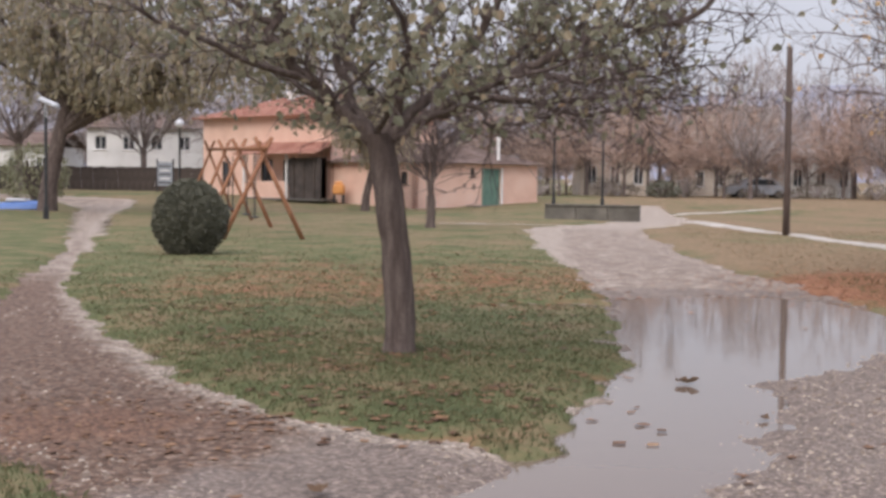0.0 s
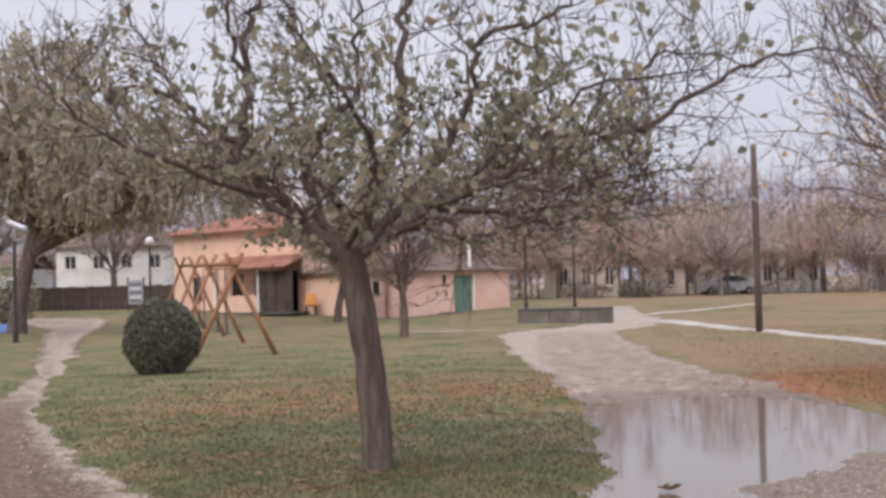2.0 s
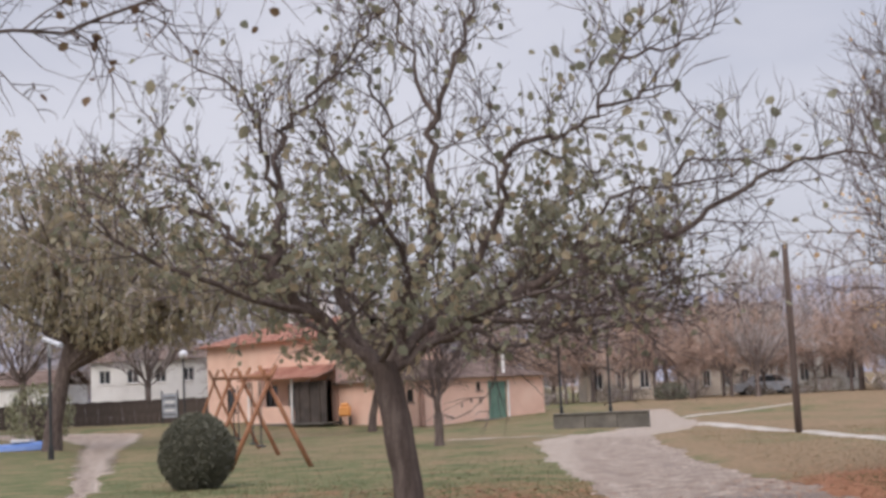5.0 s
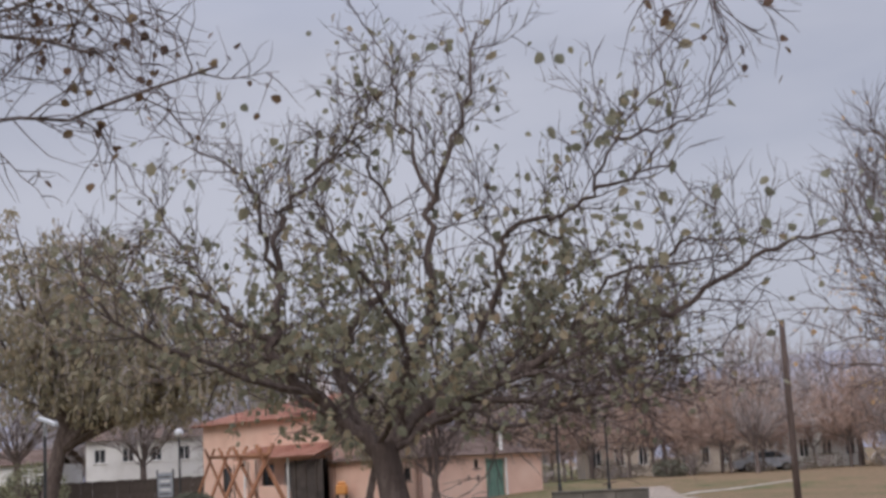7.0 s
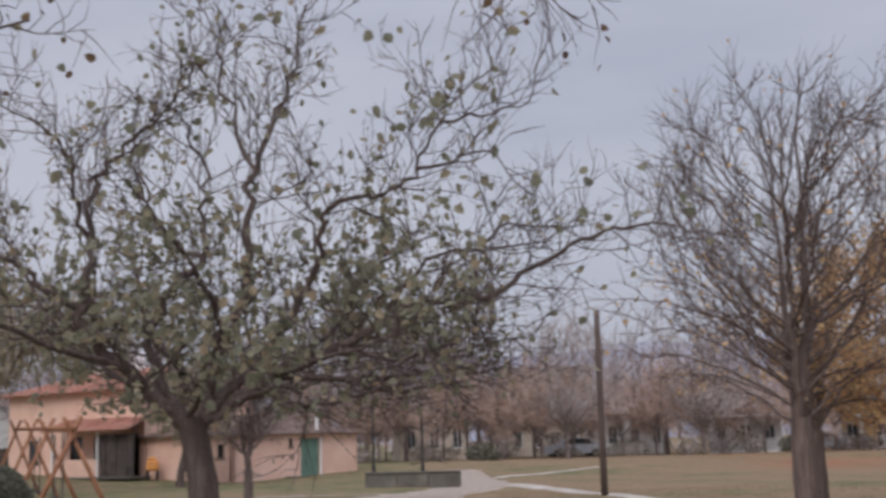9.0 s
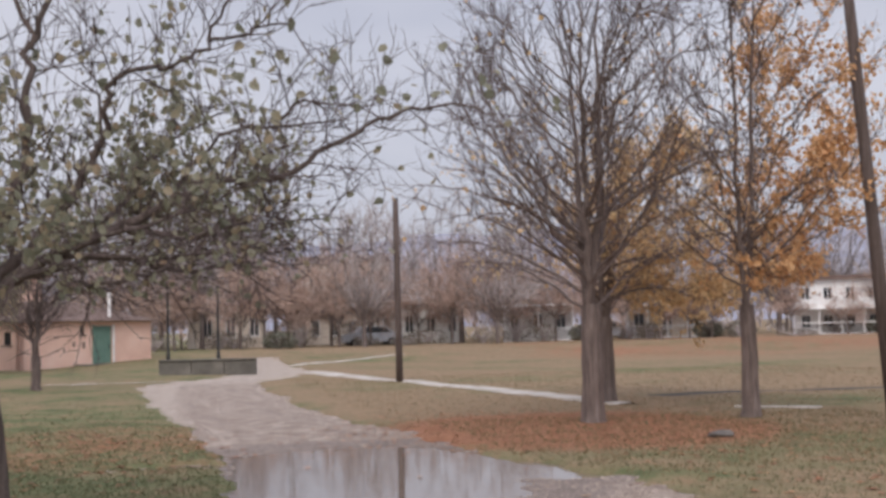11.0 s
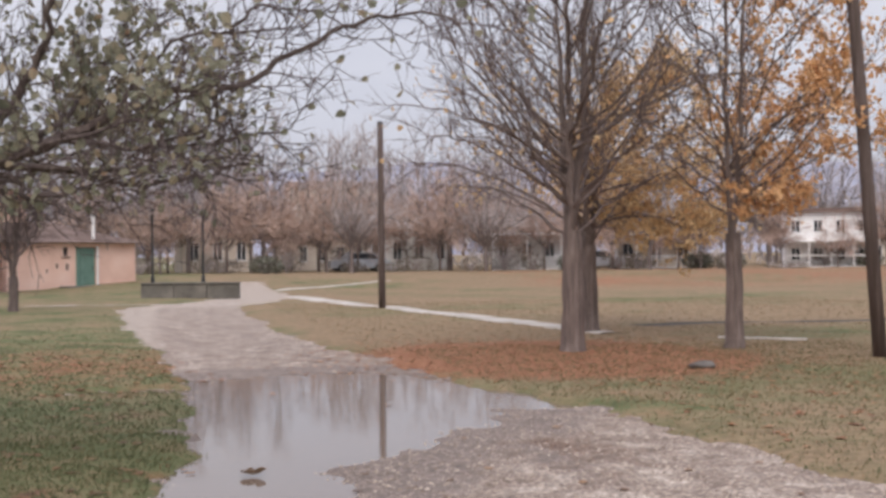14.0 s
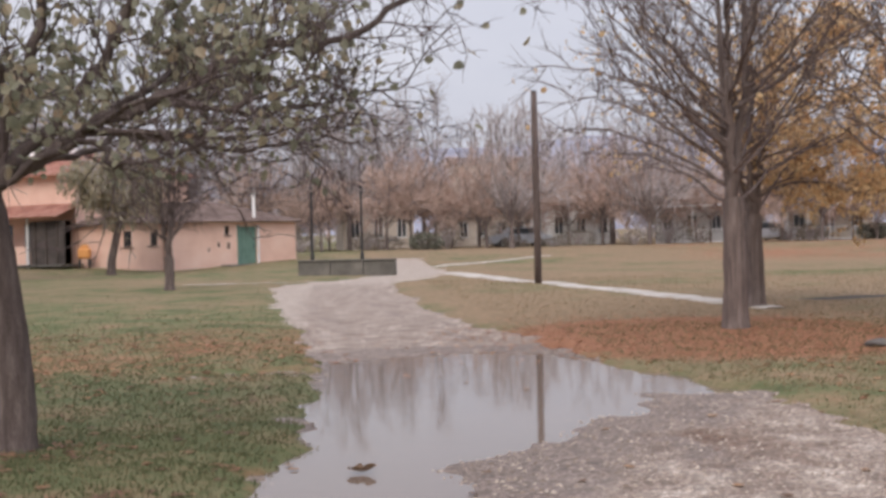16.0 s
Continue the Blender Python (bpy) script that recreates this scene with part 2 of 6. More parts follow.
# grey-brown woods, lightened so the colour itself carries the haze
FAR_WOOD = material("far_woods_haze_tint", [(0.1, (0.36, 0.32, 0.30)), (0.5, (0.46, 0.41, 0.385)), (0.9, (0.55, 0.50, 0.47))], scale=0.2, rough=1.0, bump=0, island=True, spec=0.0)
SHRUB_PALE = material("pale_shrub", [(0.1, (0.15, 0.16, 0.09)), (0.5, (0.26, 0.26, 0.16)), (0.9, (0.36, 0.34, 0.23))], scale=1, rough=0.8, bump=0, island=True)
PINK = material("pink_render", [(0.25, (0.66, 0.42, 0.32)), (0.5, (0.76, 0.51, 0.40)), (0.75, (0.80, 0.57, 0.46))], scale=0.8, rough=0.9, bump=0.3, fine=0.25)
WHITE = material("white_render", [(0.25, (0.66, 0.645, 0.62)), (0.5, (0.80, 0.79, 0.77)), (0.75, (0.86, 0.855, 0.84))], scale=0.6, rough=0.85, bump=0.2, fine=0.2)
CREAM = material("cream_render", [(0.3, (0.55, 0.48, 0.40)), (0.7, (0.70, 0.62, 0.52))], scale=0.6, rough=0.85, bump=0.2, fine=0.2)
TILE = material("terracotta_tiles", [(0.25, (0.28, 0.125, 0.09)), (0.5, (0.40, 0.195, 0.145)), (0.75, (0.48, 0.28, 0.215))], scale=1.4, rough=0.85, bump=0.6, fine=0.5)
TILE_DULL = material("weathered_tiles", [(0.25, (0.12, 0.085, 0.07)), (0.5, (0.20, 0.14, 0.115)), (0.75, (0.28, 0.21, 0.18))], scale=1.4, rough=0.9, bump=0.6, fine=0.5)
GREEN_PAINT = material("green_paint", [(0.3, (0.12, 0.21, 0.165)), (0.7, (0.16, 0.265, 0.21))], scale=3, rough=0.6, bump=0.2, fine=0.2)
# dark colour stands in for shade indoors and in the porch; also window frames
DARK = material("interior_shade_and_dark_frames", [(0.3, (0.05, 0.042, 0.038)), (0.7, (0.10, 0.082, 0.072))], scale=2, rough=0.8, bump=0.1)
TIMBER = material("orange_timber", [(0.25, (0.20, 0.09, 0.05)), (0.5, (0.31, 0.14, 0.075)), (0.75, (0.40, 0.205, 0.115))], scale=4, rough=0.7, bump=0.4, stretch=(4, 4, 0.6))
POLE_WOOD = material("tarred_pole_wood", [(0.25, (0.065, 0.048, 0.041)), (0.5, (0.105, 0.077, 0.066)), (0.8, (0.17, 0.13, 0.115))], scale=4, rough=0.9, bump=0.6, stretch=(5, 5, 0.4))
METAL_DARK = material("dark_painted_metal", [(0.3, (0.03, 0.032, 0.034)), (0.7, (0.06, 0.062, 0.064))], scale=5, rough=0.5, bump=0.1, metal=0.3)
METAL_GREY = material("galvanised_metal", [(0.3, (0.36, 0.37, 0.38)), (0.7, (0.52, 0.53, 0.54))], scale=5, rough=0.45, bump=0.1, metal=0.6)
LAMP_WHITE = material("lamp_cover", [(0.3, (0.50, 0.51, 0.53)), (0.7, (0.64, 0.65, 0.66))], scale=5, rough=0.3, bump=0, spec=0.5)
BLUE = material("blue_plastic", [(0.3, (0.055, 0.13, 0.36)), (0.7, (0.10, 0.20, 0.46))], scale=2.5, rough=0.45, bump=0.3, spec=0.5)
MOSSY = material("mossy_concrete", [(0.25, (0.085, 0.078, 0.066)), (0.5, (0.13, 0.12, 0.102)), (0.75, (0.20, 0.18, 0.155))], scale=1.3, rough=0.9, bump=0.7)
FENCE = material("dark_fence", [(0.25, (0.055, 0.044, 0.038)), (0.5, (0.085, 0.068, 0.058)), (0.8, (0.125, 0.10, 0.085))], scale=2, rough=0.9, bump=0.3)
ORANGE = material("orange_plastic", [(0.3, (0.66, 0.28, 0.08)), (0.7, (0.76, 0.36, 0.13))], scale=3, rough=0.5, bump=0.1)
BOARD = material("grey_white_board", [(0.3, (0.24, 0.26, 0.29)), (0.7, (0.36, 0.38, 0.41))], scale=3, rough=0.6, bump=0.1)
# aerial haze painted into the hill as pale grey-blue
HILL = material("hillside_haze_tint", [(0.3, (0.20, 0.20, 0.24)), (0.6, (0.29, 0.29, 0.33)), (0.8, (0.36, 0.35, 0.38))], scale=0.03, rough=1.0, bump=0, fine=0.7, spec=0.0)
CAR_PAINT = material("silver_car_paint", [(0.3, (0.45, 0.47, 0.50)), (0.7, (0.60, 0.62, 0.65))], scale=2, rough=0.3, bump=0, metal=0.2, spec=0.5)
TYRE = material("black_rubber", [(0.3, (0.02, 0.02, 0.02)), (0.7, (0.035, 0.035, 0.035))], scale=8, rough=0.9, bump=0.1)
STONE_DARK = material("dark_stone", [(0.3, (0.085, 0.075, 0.065)), (0.6, (0.14, 0.125, 0.11)), (0.8, (0.21, 0.19, 0.17))], scale=6, rough=0.85, bump=0.6)
DRY_BLADE = material("dry_grass_blades", [(0.1, (0.12, 0.115, 0.055)), (0.4, (0.20, 0.155, 0.085)), (0.7, (0.28, 0.195, 0.115)), (0.95, (0.36, 0.25, 0.155))],
                     scale=0.6, rough=0.85, bump=0, island=True, translucent=0.25, spec=0.1)
GLASS = material("window_glass", [(0.3, (0.03, 0.035, 0.04)), (0.7, (0.05, 0.055, 0.06))], scale=2, rough=0.08, bump=0, spec=0.6)

WATER = bpy.data.materials.new("muddy_water")
WATER.use_nodes = True
nn, ll = WATER.node_tree.nodes, WATER.node_tree.links
pb = nn["Principled BSDF"]
pb.inputs["Base Color"].default_value = (0.175, 0.13, 0.10, 1)
pb.inputs["Roughness"].default_value = 0.05
pb.inputs["Specular IOR Level"].default_value = 0.5
pb.inputs["IOR"].default_value = 1.33
rip = nn.new("ShaderNodeTexNoise")
rip.inputs["Scale"].default_value = 3.0
rip.inputs["Detail"].default_value = 3.0
rbm = nn.new("ShaderNodeBump")
rbm.inputs["Strength"].default_value = 0.035
rbm.inputs["Distance"].default_value = 0.02
rco = nn.new("ShaderNodeTexCoord")
ll.new(rco.outputs["Object"], rip.inputs["Vector"])
ll.new(rip.outputs["Fac"], rbm.inputs["Height"])
ll.new(rbm.outputs["Normal"], pb.inputs["Normal"])


# ---- building helpers ----
def link_mesh(name, verts, faces, mat, parent=None, label="", smooth=False):
    me = bpy.data.meshes.new(name)
    me.from_pydata([tuple(v) for v in verts], [], faces)
    me.materials.append(mat)
    if smooth:
        me.polygons.foreach_set("use_smooth", [True] * len(me.polygons))
    ob = new(name, me)
    if parent is not None:
        ob.parent = parent
    return tagged(ob, label)


def part(name, bm, mat, parent=None, label="", smooth=False):
    me = bpy.data.meshes.new(name)
    bm.to_mesh(me)
    bm.free()
    me.materials.append(mat)
    if smooth:
        me.polygons.foreach_set("use_smooth", [True] * len(me.polygons))
    ob = new(name, me)
    if parent is not None:
        ob.parent = parent
    return tagged(ob, label)


def thing(name, m, label, category, group="", kind=""):
    ob = new(name)
    ob.matrix_world = m
    return tagged(ob, label, category, group, kind)


def box(size, m=None, bevel=0.01, bm=None):
    bm = bm or bmesh.new()
    made = bmesh.ops.create_cube(bm, size=1.0, matrix=(m or Matrix()) @ Matrix.Diagonal((*size, 1)))
    if bevel:
        edges = list({e for v in made["verts"] for e in v.link_edges})
        bmesh.ops.bevel(bm, geom=edges, offset=bevel, segments=1, affect="EDGES")
    return bm


def tube(points, radii, sides=8, cap=True):
    """Vertices and faces of a tapering tube along points."""
    verts, faces = [], []
    pts = [Vector(p) for p in points]
    for i, p in enumerate(pts):
        d = (pts[min(i + 1, len(pts) - 1)] - pts[max(i - 1, 0)]).normalized()
        a = d.orthogonal().normalized() if i == 0 else (a - d * a.dot(d)).normalized()
        b = d.cross(a)
        for k in range(sides):
            w = 2 * math.pi * k / sides
            verts.append(p + (a * math.cos(w) + b * math.sin(w)) * radii[i])
    for i in range(len(pts) - 1):
        for k in range(sides):
            j = (k + 1) % sides
            faces.append((i * sides + k, i * sides + j, (i + 1) * sides + j, (i + 1) * sides + k))
    if cap:
        faces.append(tuple(range(sides))[::-1])
        faces.append(tuple((len(pts) - 1) * sides + k for k in range(sides)))
    return verts, faces


class Pile:
    """Collects many small pieces for one mesh."""
    def __init__(self):
        self.v, self.f = [], []

    def add(self, verts, faces):
        o = len(self.v)
        self.v.extend(tuple(p) for p in verts)
        self.f.extend(tuple(i + o for i in q) for q in faces)

    def tube(self, points, radii, sides=3, cap=False):
        self.add(*tube(points, radii, sides, cap))

    def leaf(self, p, d, size, rng, width=0.7, fold=0.25):
        d = Vector(d).normalized()
        s = d.orthogonal().normalized()
        s.rotate(Matrix.Rotation(rng.uniform(0, 6.28), 3, d))
        u = d.cross(s)
        w = size * width / 2
        a, p = d * size, Vector(p)
        h = u * w * fold
        self.add([p, p + a * 0.28 + s * w + h, p + a * 0.70 + s * w * 0.8 + h, p + a, p + a * 0.70 - s * w * 0.8 + h, p + a * 0.28 - s * w + h],
                 [(0, 1, 2, 3), (0, 3, 4, 5)])

    def mesh(self, name, mat, parent=None, label="", smooth=False):
        return link_mesh(name, self.v, self.f, mat, parent, label, smooth)


# ---- lie of the land ----
def smooth(a, b, x):
    t = np.clip((np.asarray(x, float) - a) / (b - a), 0, 1)
    return t * t * (3 - 2 * t)


def band(x, y, line):
    """Signed distance to a strip given as (x, y, half width) along its middle."""
    best = np.full(np.shape(x), 1e6)
    for (x0, y0, w0), (x1, y1, w1) in zip(line, line[1:]):
        dx, dy = x1 - x0, y1 - y0
        t = np.clip(((x - x0) * dx + (y - y0) * dy) / (dx * dx + dy * dy), 0, 1)
        best = np.minimum(best, np.hypot(x - x0 - t * dx, y - y0 - t * dy) - (w0 + t * (w1 - w0)))
    return best


def wave(x, y, s, seed=0.0):
    """Cheap soft unevenness, about -1 to 1."""
    x, y = np.asarray(x) / s + seed, np.asarray(y) / s - seed
    return (np.sin(1.3 * x + 0.7 * y) + np.sin(-0.8 * x + 1.7 * y + 1.3) + np.sin(2.1 * x + 1.1 * y + 4.2)
            + np.sin(1.9 * x - 2.6 * y + 0.6) + 0.7 * np.sin(3.7 * x + 3.1 * y + 2.2)) / 3.4


MAIN_ROAD = [(2.4, -6, 2.8), (2.6, 5, 2.9), (3.1, 8.5, 2.75), (3.35, 12, 2.35), (3.25, 15.5, 2.05), (2.9, 19.5, 1.8), (2.4, 25, 1.5),
             (1.9, 31, 1.55), (1.6, 40, 1.75), (1.7, 47, 1.9), (4.0, 53, 1.5), (5.5, 60, 1.2), (5.4, 75, 1.0)]
SIDE_SPUR = [(1.0, 50.3, 0.9), (-1.2, 50.6, 0.75), (-3.2, 51.2, 0.5)]
LEFT_PATH = [(0.8, 6.2, 1.5), (-0.7, 7.3, 1.25), (-1.9, 8.3, 1.05), (-3.6, 10.1, 1.3), (-4.9, 12.6, 1.25), (-5.6, 15.6, 0.62), (-7.2, 20.0, 0.36), (-10.0, 29.5, 0.26),
             (-13.9, 41.5, 0.42), (-18.3, 55, 0.7), (-21.5, 66, 1.1), (-24.5, 74, 2.0), (-31, 77, 1.8), (-50, 80, 1.8)]
WALKWAY = [(5.0, 72, 0.7), (5.7, 62, 0.75), (6.8, 52, 0.55), (7.85, 44.3, 0.42), (8.95, 35, 0.42), (9.65, 29.6, 0.40), (9.95, 27.6, 0.28)]
WALKWAY_PATCH = [(11.3, 25.2, 0.03), (11.9, 24.8, 0.09), (12.6, 24.2, 0.03)]
WALKWAY_END = [(11.82, 19.72, 0.16), (12.6, 19.0, 0.24), (18, 13.5, 0.3), (30, 4, 0.3)]
FAR_PATH = [(6.2, 67.5, 0.4), (8.4, 70.2, 0.26), (11.2, 72.9, 0.16), (13.4, 74.8, 0.06)]
FIELD_PATH = [(15.4, 24.7, 0.25), (18.2, 26.7, 0.5), (21.3, 29.2, 0.6), (34, 40, 0.7), (60, 60, 0.8)]
PUDDLE = [(0.2, 6.6, 0.5), (0.9, 8.4, 0.62), (1.22, 10.3, 0.56), (1.70, 12.2, 0.66), (2.45, 14.8, 1.5), (3.0, 17.2, 1.95), (2.9, 18.6, 1.55)]
PUDDLE_ARM = [(3.0, 16.6, 1.2), (4.95, 16.3, 0.85)]
SIDE_POOL = [(0.15, 18.15, 0.10), (0.75, 18.25, 0.14), (1.35, 18.2, 0.10)]
PUDDLE_MUD = [(0.1, 6.7, 0.22), (-0.35, 6.75, 0.08)]
# a dark strip across the field
DARK_STRIP = [(11.7, 30.2, 0.35), (14.2, 30.9, 0.5), (17.0, 30.4, 0.45), (21, 29.6, 0.3)]
WATER_LEVEL = -0.045


def rise(x, y):
    return 0.6 * smooth(67, 84, y) + 1.5 * smooth(110, 400, y)


def road_gap(x, y):
    d = np.minimum.reduce([band(x, y, MAIN_ROAD), band(x, y, LEFT_PATH), band(x, y, SIDE_SPUR), band(x, y, SIDE_POOL) - 0.25])
    return d + 0.11 * wave(x, y, 0.5, 1.0) + 0.07 * wave(x, y, 0.17, 5.0) + 0.22 * wave(x, y, 0.8, 3.3) * smooth(3.5, 5.0, x)


def ground_height(x, y):
    d = road_gap(x, y)
    return rise(x, y) + 0.03 * wave(x, y, 2.6) + 0.012 * wave(x, y, 0.4, 2.0) - 0.16 * (1 - smooth(-0.30, 0.05, d)) + 0.03 * smooth(0.0, 0.5, d)


def puddle_gap(x, y):
    d = np.minimum.reduce([band(x, y, PUDDLE), band(x, y, PUDDLE_ARM), band(x, y, PUDDLE_MUD), band(x, y, SIDE_POOL)])
    return d + 0.16 * wave(x, y, 0.45, 3.0) + 0.09 * wave(x, y, 0.17, 7.0) + 0.10 * wave(x, y, 0.9, 2.5)


def road_height(x, y):
    """The puddle's bed is steep towards the grass and shelves out slowly over the gravel."""
    p = puddle_gap(x, y)
    shoal = np.maximum(smooth(-0.1, 0.7, x - np.interp(y, [q[1] for q in PUDDLE], [q[0] for q in PUDDLE])), smooth(17.5, 19.0, y))
    return rise(x, y) - 0.014 + 0.008 * wave(x, y, 0.7, 4.0) + 0.003 * wave(x, y, 0.2, 6.0) + 0.009 * wave(x, y, 0.30, 8.0) * shoal - 0.075 * (1 - smooth(-0.5, 0.35 + 0.5 * shoal, p))


def island_side(x, y):
    """1 on the half of the left path that borders the grass island."""
    mid = np.interp(y, [p[1] for p in LEFT_PATH], [p[0] for p in LEFT_PATH])
    return smooth(-0.1, 0.4, x - mid)


def ruts(x, y):
    """Two wet wheel tracks along the main road."""
    mid = np.interp(y, [p[1] for p in MAIN_ROAD], [p[0] for p in MAIN_ROAD]) + 0.25 * wave(x * 0 + y, y, 3.0)
    off = np.abs(x - mid)
    return 0.55 * np.exp(-((off - 0.75) / 0.28) ** 2) * (0.75 + 0.35 * wave(x, y, 1.6, 9.0)) * (x > -0.5)


def sheet(name, xs, ys, height, keep, mat, fields, label, kind="structure"):
    X, Y = np.meshgrid(xs, ys)
    Z = height(X, Y)
    nx = len(xs)
    K = keep(X, Y)
    cell = K[:-1, :-1] & K[1:, :-1] & K[:-1, 1:] & K[1:, 1:]
    jj, ii = np.nonzero(cell)
    a = jj * nx + ii
    faces = np.stack([a, a + 1, a + nx + 1, a + nx], 1)
    used, inv = np.unique(faces, return_inverse=True)
    co = np.stack([X.ravel(), Y.ravel(), Z.ravel()], 1)[used]
    me = bpy.data.meshes.new(name)
    me.from_pydata(co.tolist(), [], inv.reshape(-1, 4).tolist())
    for key, fn in fields.items():
        at = me.attributes.new(key, "FLOAT", "POINT")
        at.data.foreach_set("value", np.asarray(fn(co[:, 0], co[:, 1]), np.float32))
    me.polygons.foreach_set("use_smooth", [True] * len(me.polygons))
    me.materials.append(mat)
    return tagged(new(name, me), label, name, kind=kind)


def steps(*spans):
    out = []
    for a, b, s in spans:
        out.extend(np.arange(a, b, s).tolist())
    out.append(spans[-1][1])
    return np.array(out)


def dry_field(x, y):
    base = np.clip(smooth(2.5, 6, x) * (0.62 + 0.38 * smooth(15, 26, y)) + 0.50 * smooth(19, 38, y) + 0.18, 0, 1)
    return np.clip(base * (0.64 + 0.16 * wave(x, y, 2.4, 2.0) + 0.18 * wave(x, y, 7.0, 5.0)), 0, 1)


def rust_field(x, y):
    r = np.hypot((x - 7.0) / 3.6, (y - 21.6) / 4.6)
    far = (0.46 + 0.10 * wave(x, y, 5.0, 8.0)) * smooth(45, 70, y) * smooth(12, 24, x) * (1 - smooth(95, 120, y))
    isle = 0.54 * np.exp(-((x + 0.4) / 1.7) ** 2 - ((y - 22) / 4.5) ** 2) + 0.40 * np.exp(-((x + 0.2) / 1.4) ** 2 - ((y - 8.6) / 0.8) ** 2)
    for cx, cy, q in ((-3.7, 16.3, 0.9), (-2.2, 17.4, 0.8), (-3.9, 25.0, 1.6), (0.9, 11.3, 0.5), (-2.5, 13.5, 0.8), (-1.3, 11.3, 0.5), (-1.0, 24.5, 2.2), (1.0, 9.5, 0.4), (0.6, 17.5, 0.5)):
        isle = np.maximum(isle, 0.47 * np.exp(-((x - cx) / q) ** 2 - ((y - cy) / (q * 1.3)) ** 2))
    isle = np.maximum(isle, (0.45 + 0.10 * wave(x, y, 1.7, 6.0)) * smooth(15.5, 18.5, y) * (1 - smooth(23, 30, y)) * smooth(-7.5, -4.5, x) * (1 - smooth(1.5, 2.5, x)))
    left = 0.38 * np.exp(-((x + 3.2) / 1.5) ** 2 - ((y - 7.6) / 1.0) ** 2)
    return np.maximum.reduce([0.85 * (1 - smooth(0.55, 1.25, r)), far, isle, left])


# darker along the field's strip, and dark soil at the tree's foot
def soil_and_strip_field(x, y):
    foot = np.exp(-(np.hypot(x + 0.93, y - 12.45) / 0.35) ** 2)
    return np.clip(np.maximum(0.9 * (1 - smooth(-0.1, 0.25, band(x, y, DARK_STRIP))), 0.6 * foot), 0, 1)


tagged(sheet("ground", steps((-900, -200, 60), (-200, -40, 8), (-40, -12, 0.8), (-12, 14, 0.13), (14, 24, 0.3), (24, 40, 0.8), (40, 200, 8), (200, 900, 60)),
      steps((-300, -20, 20), (-20, 4, 1.2), (4, 24, 0.13), (24, 56, 0.22), (56, 80, 0.6), (80, 140, 2.0), (140, 1500, 60)), ground_height,
      lambda x, y: np.ones(np.shape(x), bool), GRASS, {"dry": dry_field, "rust": rust_field, "soil_and_strip": soil_and_strip_field},
      "wet autumn park lawn with worn and dry patches"), category="ground")
tagged(sheet("road", steps((-50, -12, 0.5), (-12, 8, 0.1), (8, 9, 0.5)), steps((-6, 4, 0.8), (4, 24, 0.1), (24, 60, 0.2), (60, 84, 0.5)), road_height,
      lambda x, y: road_gap(x, y) < 0.35, GRAVEL,
      {"mud": lambda x, y: np.clip(0.95 * (1 - smooth(-2.0, -0.3, x)) * (1 - 0.85 * smooth(15, 28, y)) + 0.6 * np.exp(-((x - 4.3) / 0.9) ** 2 - ((y - 12) / 2.0) ** 2), 0, 1),
       "pale": lambda x, y: np.clip(0.16 * smooth(26, 50, y) * smooth(-9, -3, x) + 0.34 * smooth(18, 50, y) * (1 - smooth(-9, -4, x)) + 0.55 * smooth(45, 51, y) * smooth(-5, -3, x) + 0.60 * smooth(-0.6, -0.05, band(x, y, LEFT_PATH)) * (0.35 + 0.65 * island_side(x, y)) * (1 - smooth(0.4, 1.2, x)) + 0.24 * smooth(-0.2, 1.2, x), 0, 1),
       "litter": lambda x, y: 0.75 * np.exp(-((x + 2.7) / 1.3) ** 2 - ((y - 8.7) / 1.2) ** 2) + 0.40 * np.exp(-((x + 4.6) / 1.0) ** 2 - ((y - 11.5) / 2.0) ** 2),
       "wet": lambda x, y: np.maximum(0.95 * (1 - smooth(0.3, 2.2, puddle_gap(x, y))), ruts(x, y))},
      "rutted pale gravel road, wet and muddy"), category="road")
tagged(sheet("water", steps((-3.2, 6.4, 0.4)), steps((4.5, 21.5, 0.5)), lambda x, y: np.full(np.shape(x), WATER_LEVEL),
      lambda x, y: puddle_gap(x, y) < 1.3, WATER, {}, "shallow muddy puddle reflecting the sky"), category="water")


def ribbon(name, line, mat, label, category):
    """A strip laid over the lawn along a line, with softly uneven edges."""
    ys = [Vector((p[0], p[1], p[2])) for p in line]
    mid = []
    for a, b in zip(ys, ys[1:]):
        n = max(2, int((b - a).length / 0.35))
        mid += [a.lerp(b, k / n) for k in range(n)]
    mid.append(ys[-1])
    for k in range(30):
        mid = [mid[0]] + [(mid[i - 1] + mid[i] * 2 + mid[i + 1]) / 4 for i in range(1, len(mid) - 1)] + [mid[-1]]
    v, f = [], []
    for i, p in enumerate(mid):
        d = mid[min(i + 1, len(mid) - 1)] - mid[max(i - 1, 0)]
        s = Vector((d.y, -d.x, 0)).normalized()
        for j in range(5):
            o = (j / 2 - 1) * (p.z + 0.05 + 0.04 * float(wave(p.x, p.y, 0.9, j * 1.7)))
            x, y = p.x + s.x * o, p.y + s.y * o
            v.append((x, y, float(ground_height(x, y)) + (0.028 if 0 < j < 4 else -0.01)))
    for i in range(len(mid) - 1):
        f += [(i * 5 + j, i * 5 + j + 1, i * 5 + j + 6, i * 5 + j + 5) for j in range(4)]
    return tagged(link_mesh(name, v, f, mat, smooth=True), label, category, kind="structure")


ribbon("pavement", WALKWAY, PALE, "narrow pale concrete walkway across the park", "pavement")
ribbon("pavement", WALKWAY_PATCH, PALE, "pale concrete showing through overgrown grass", "pavement")
ribbon("pavement", WALKWAY_END, PALE, "narrow pale concrete walkway beyond the leaning pole", "pavement")
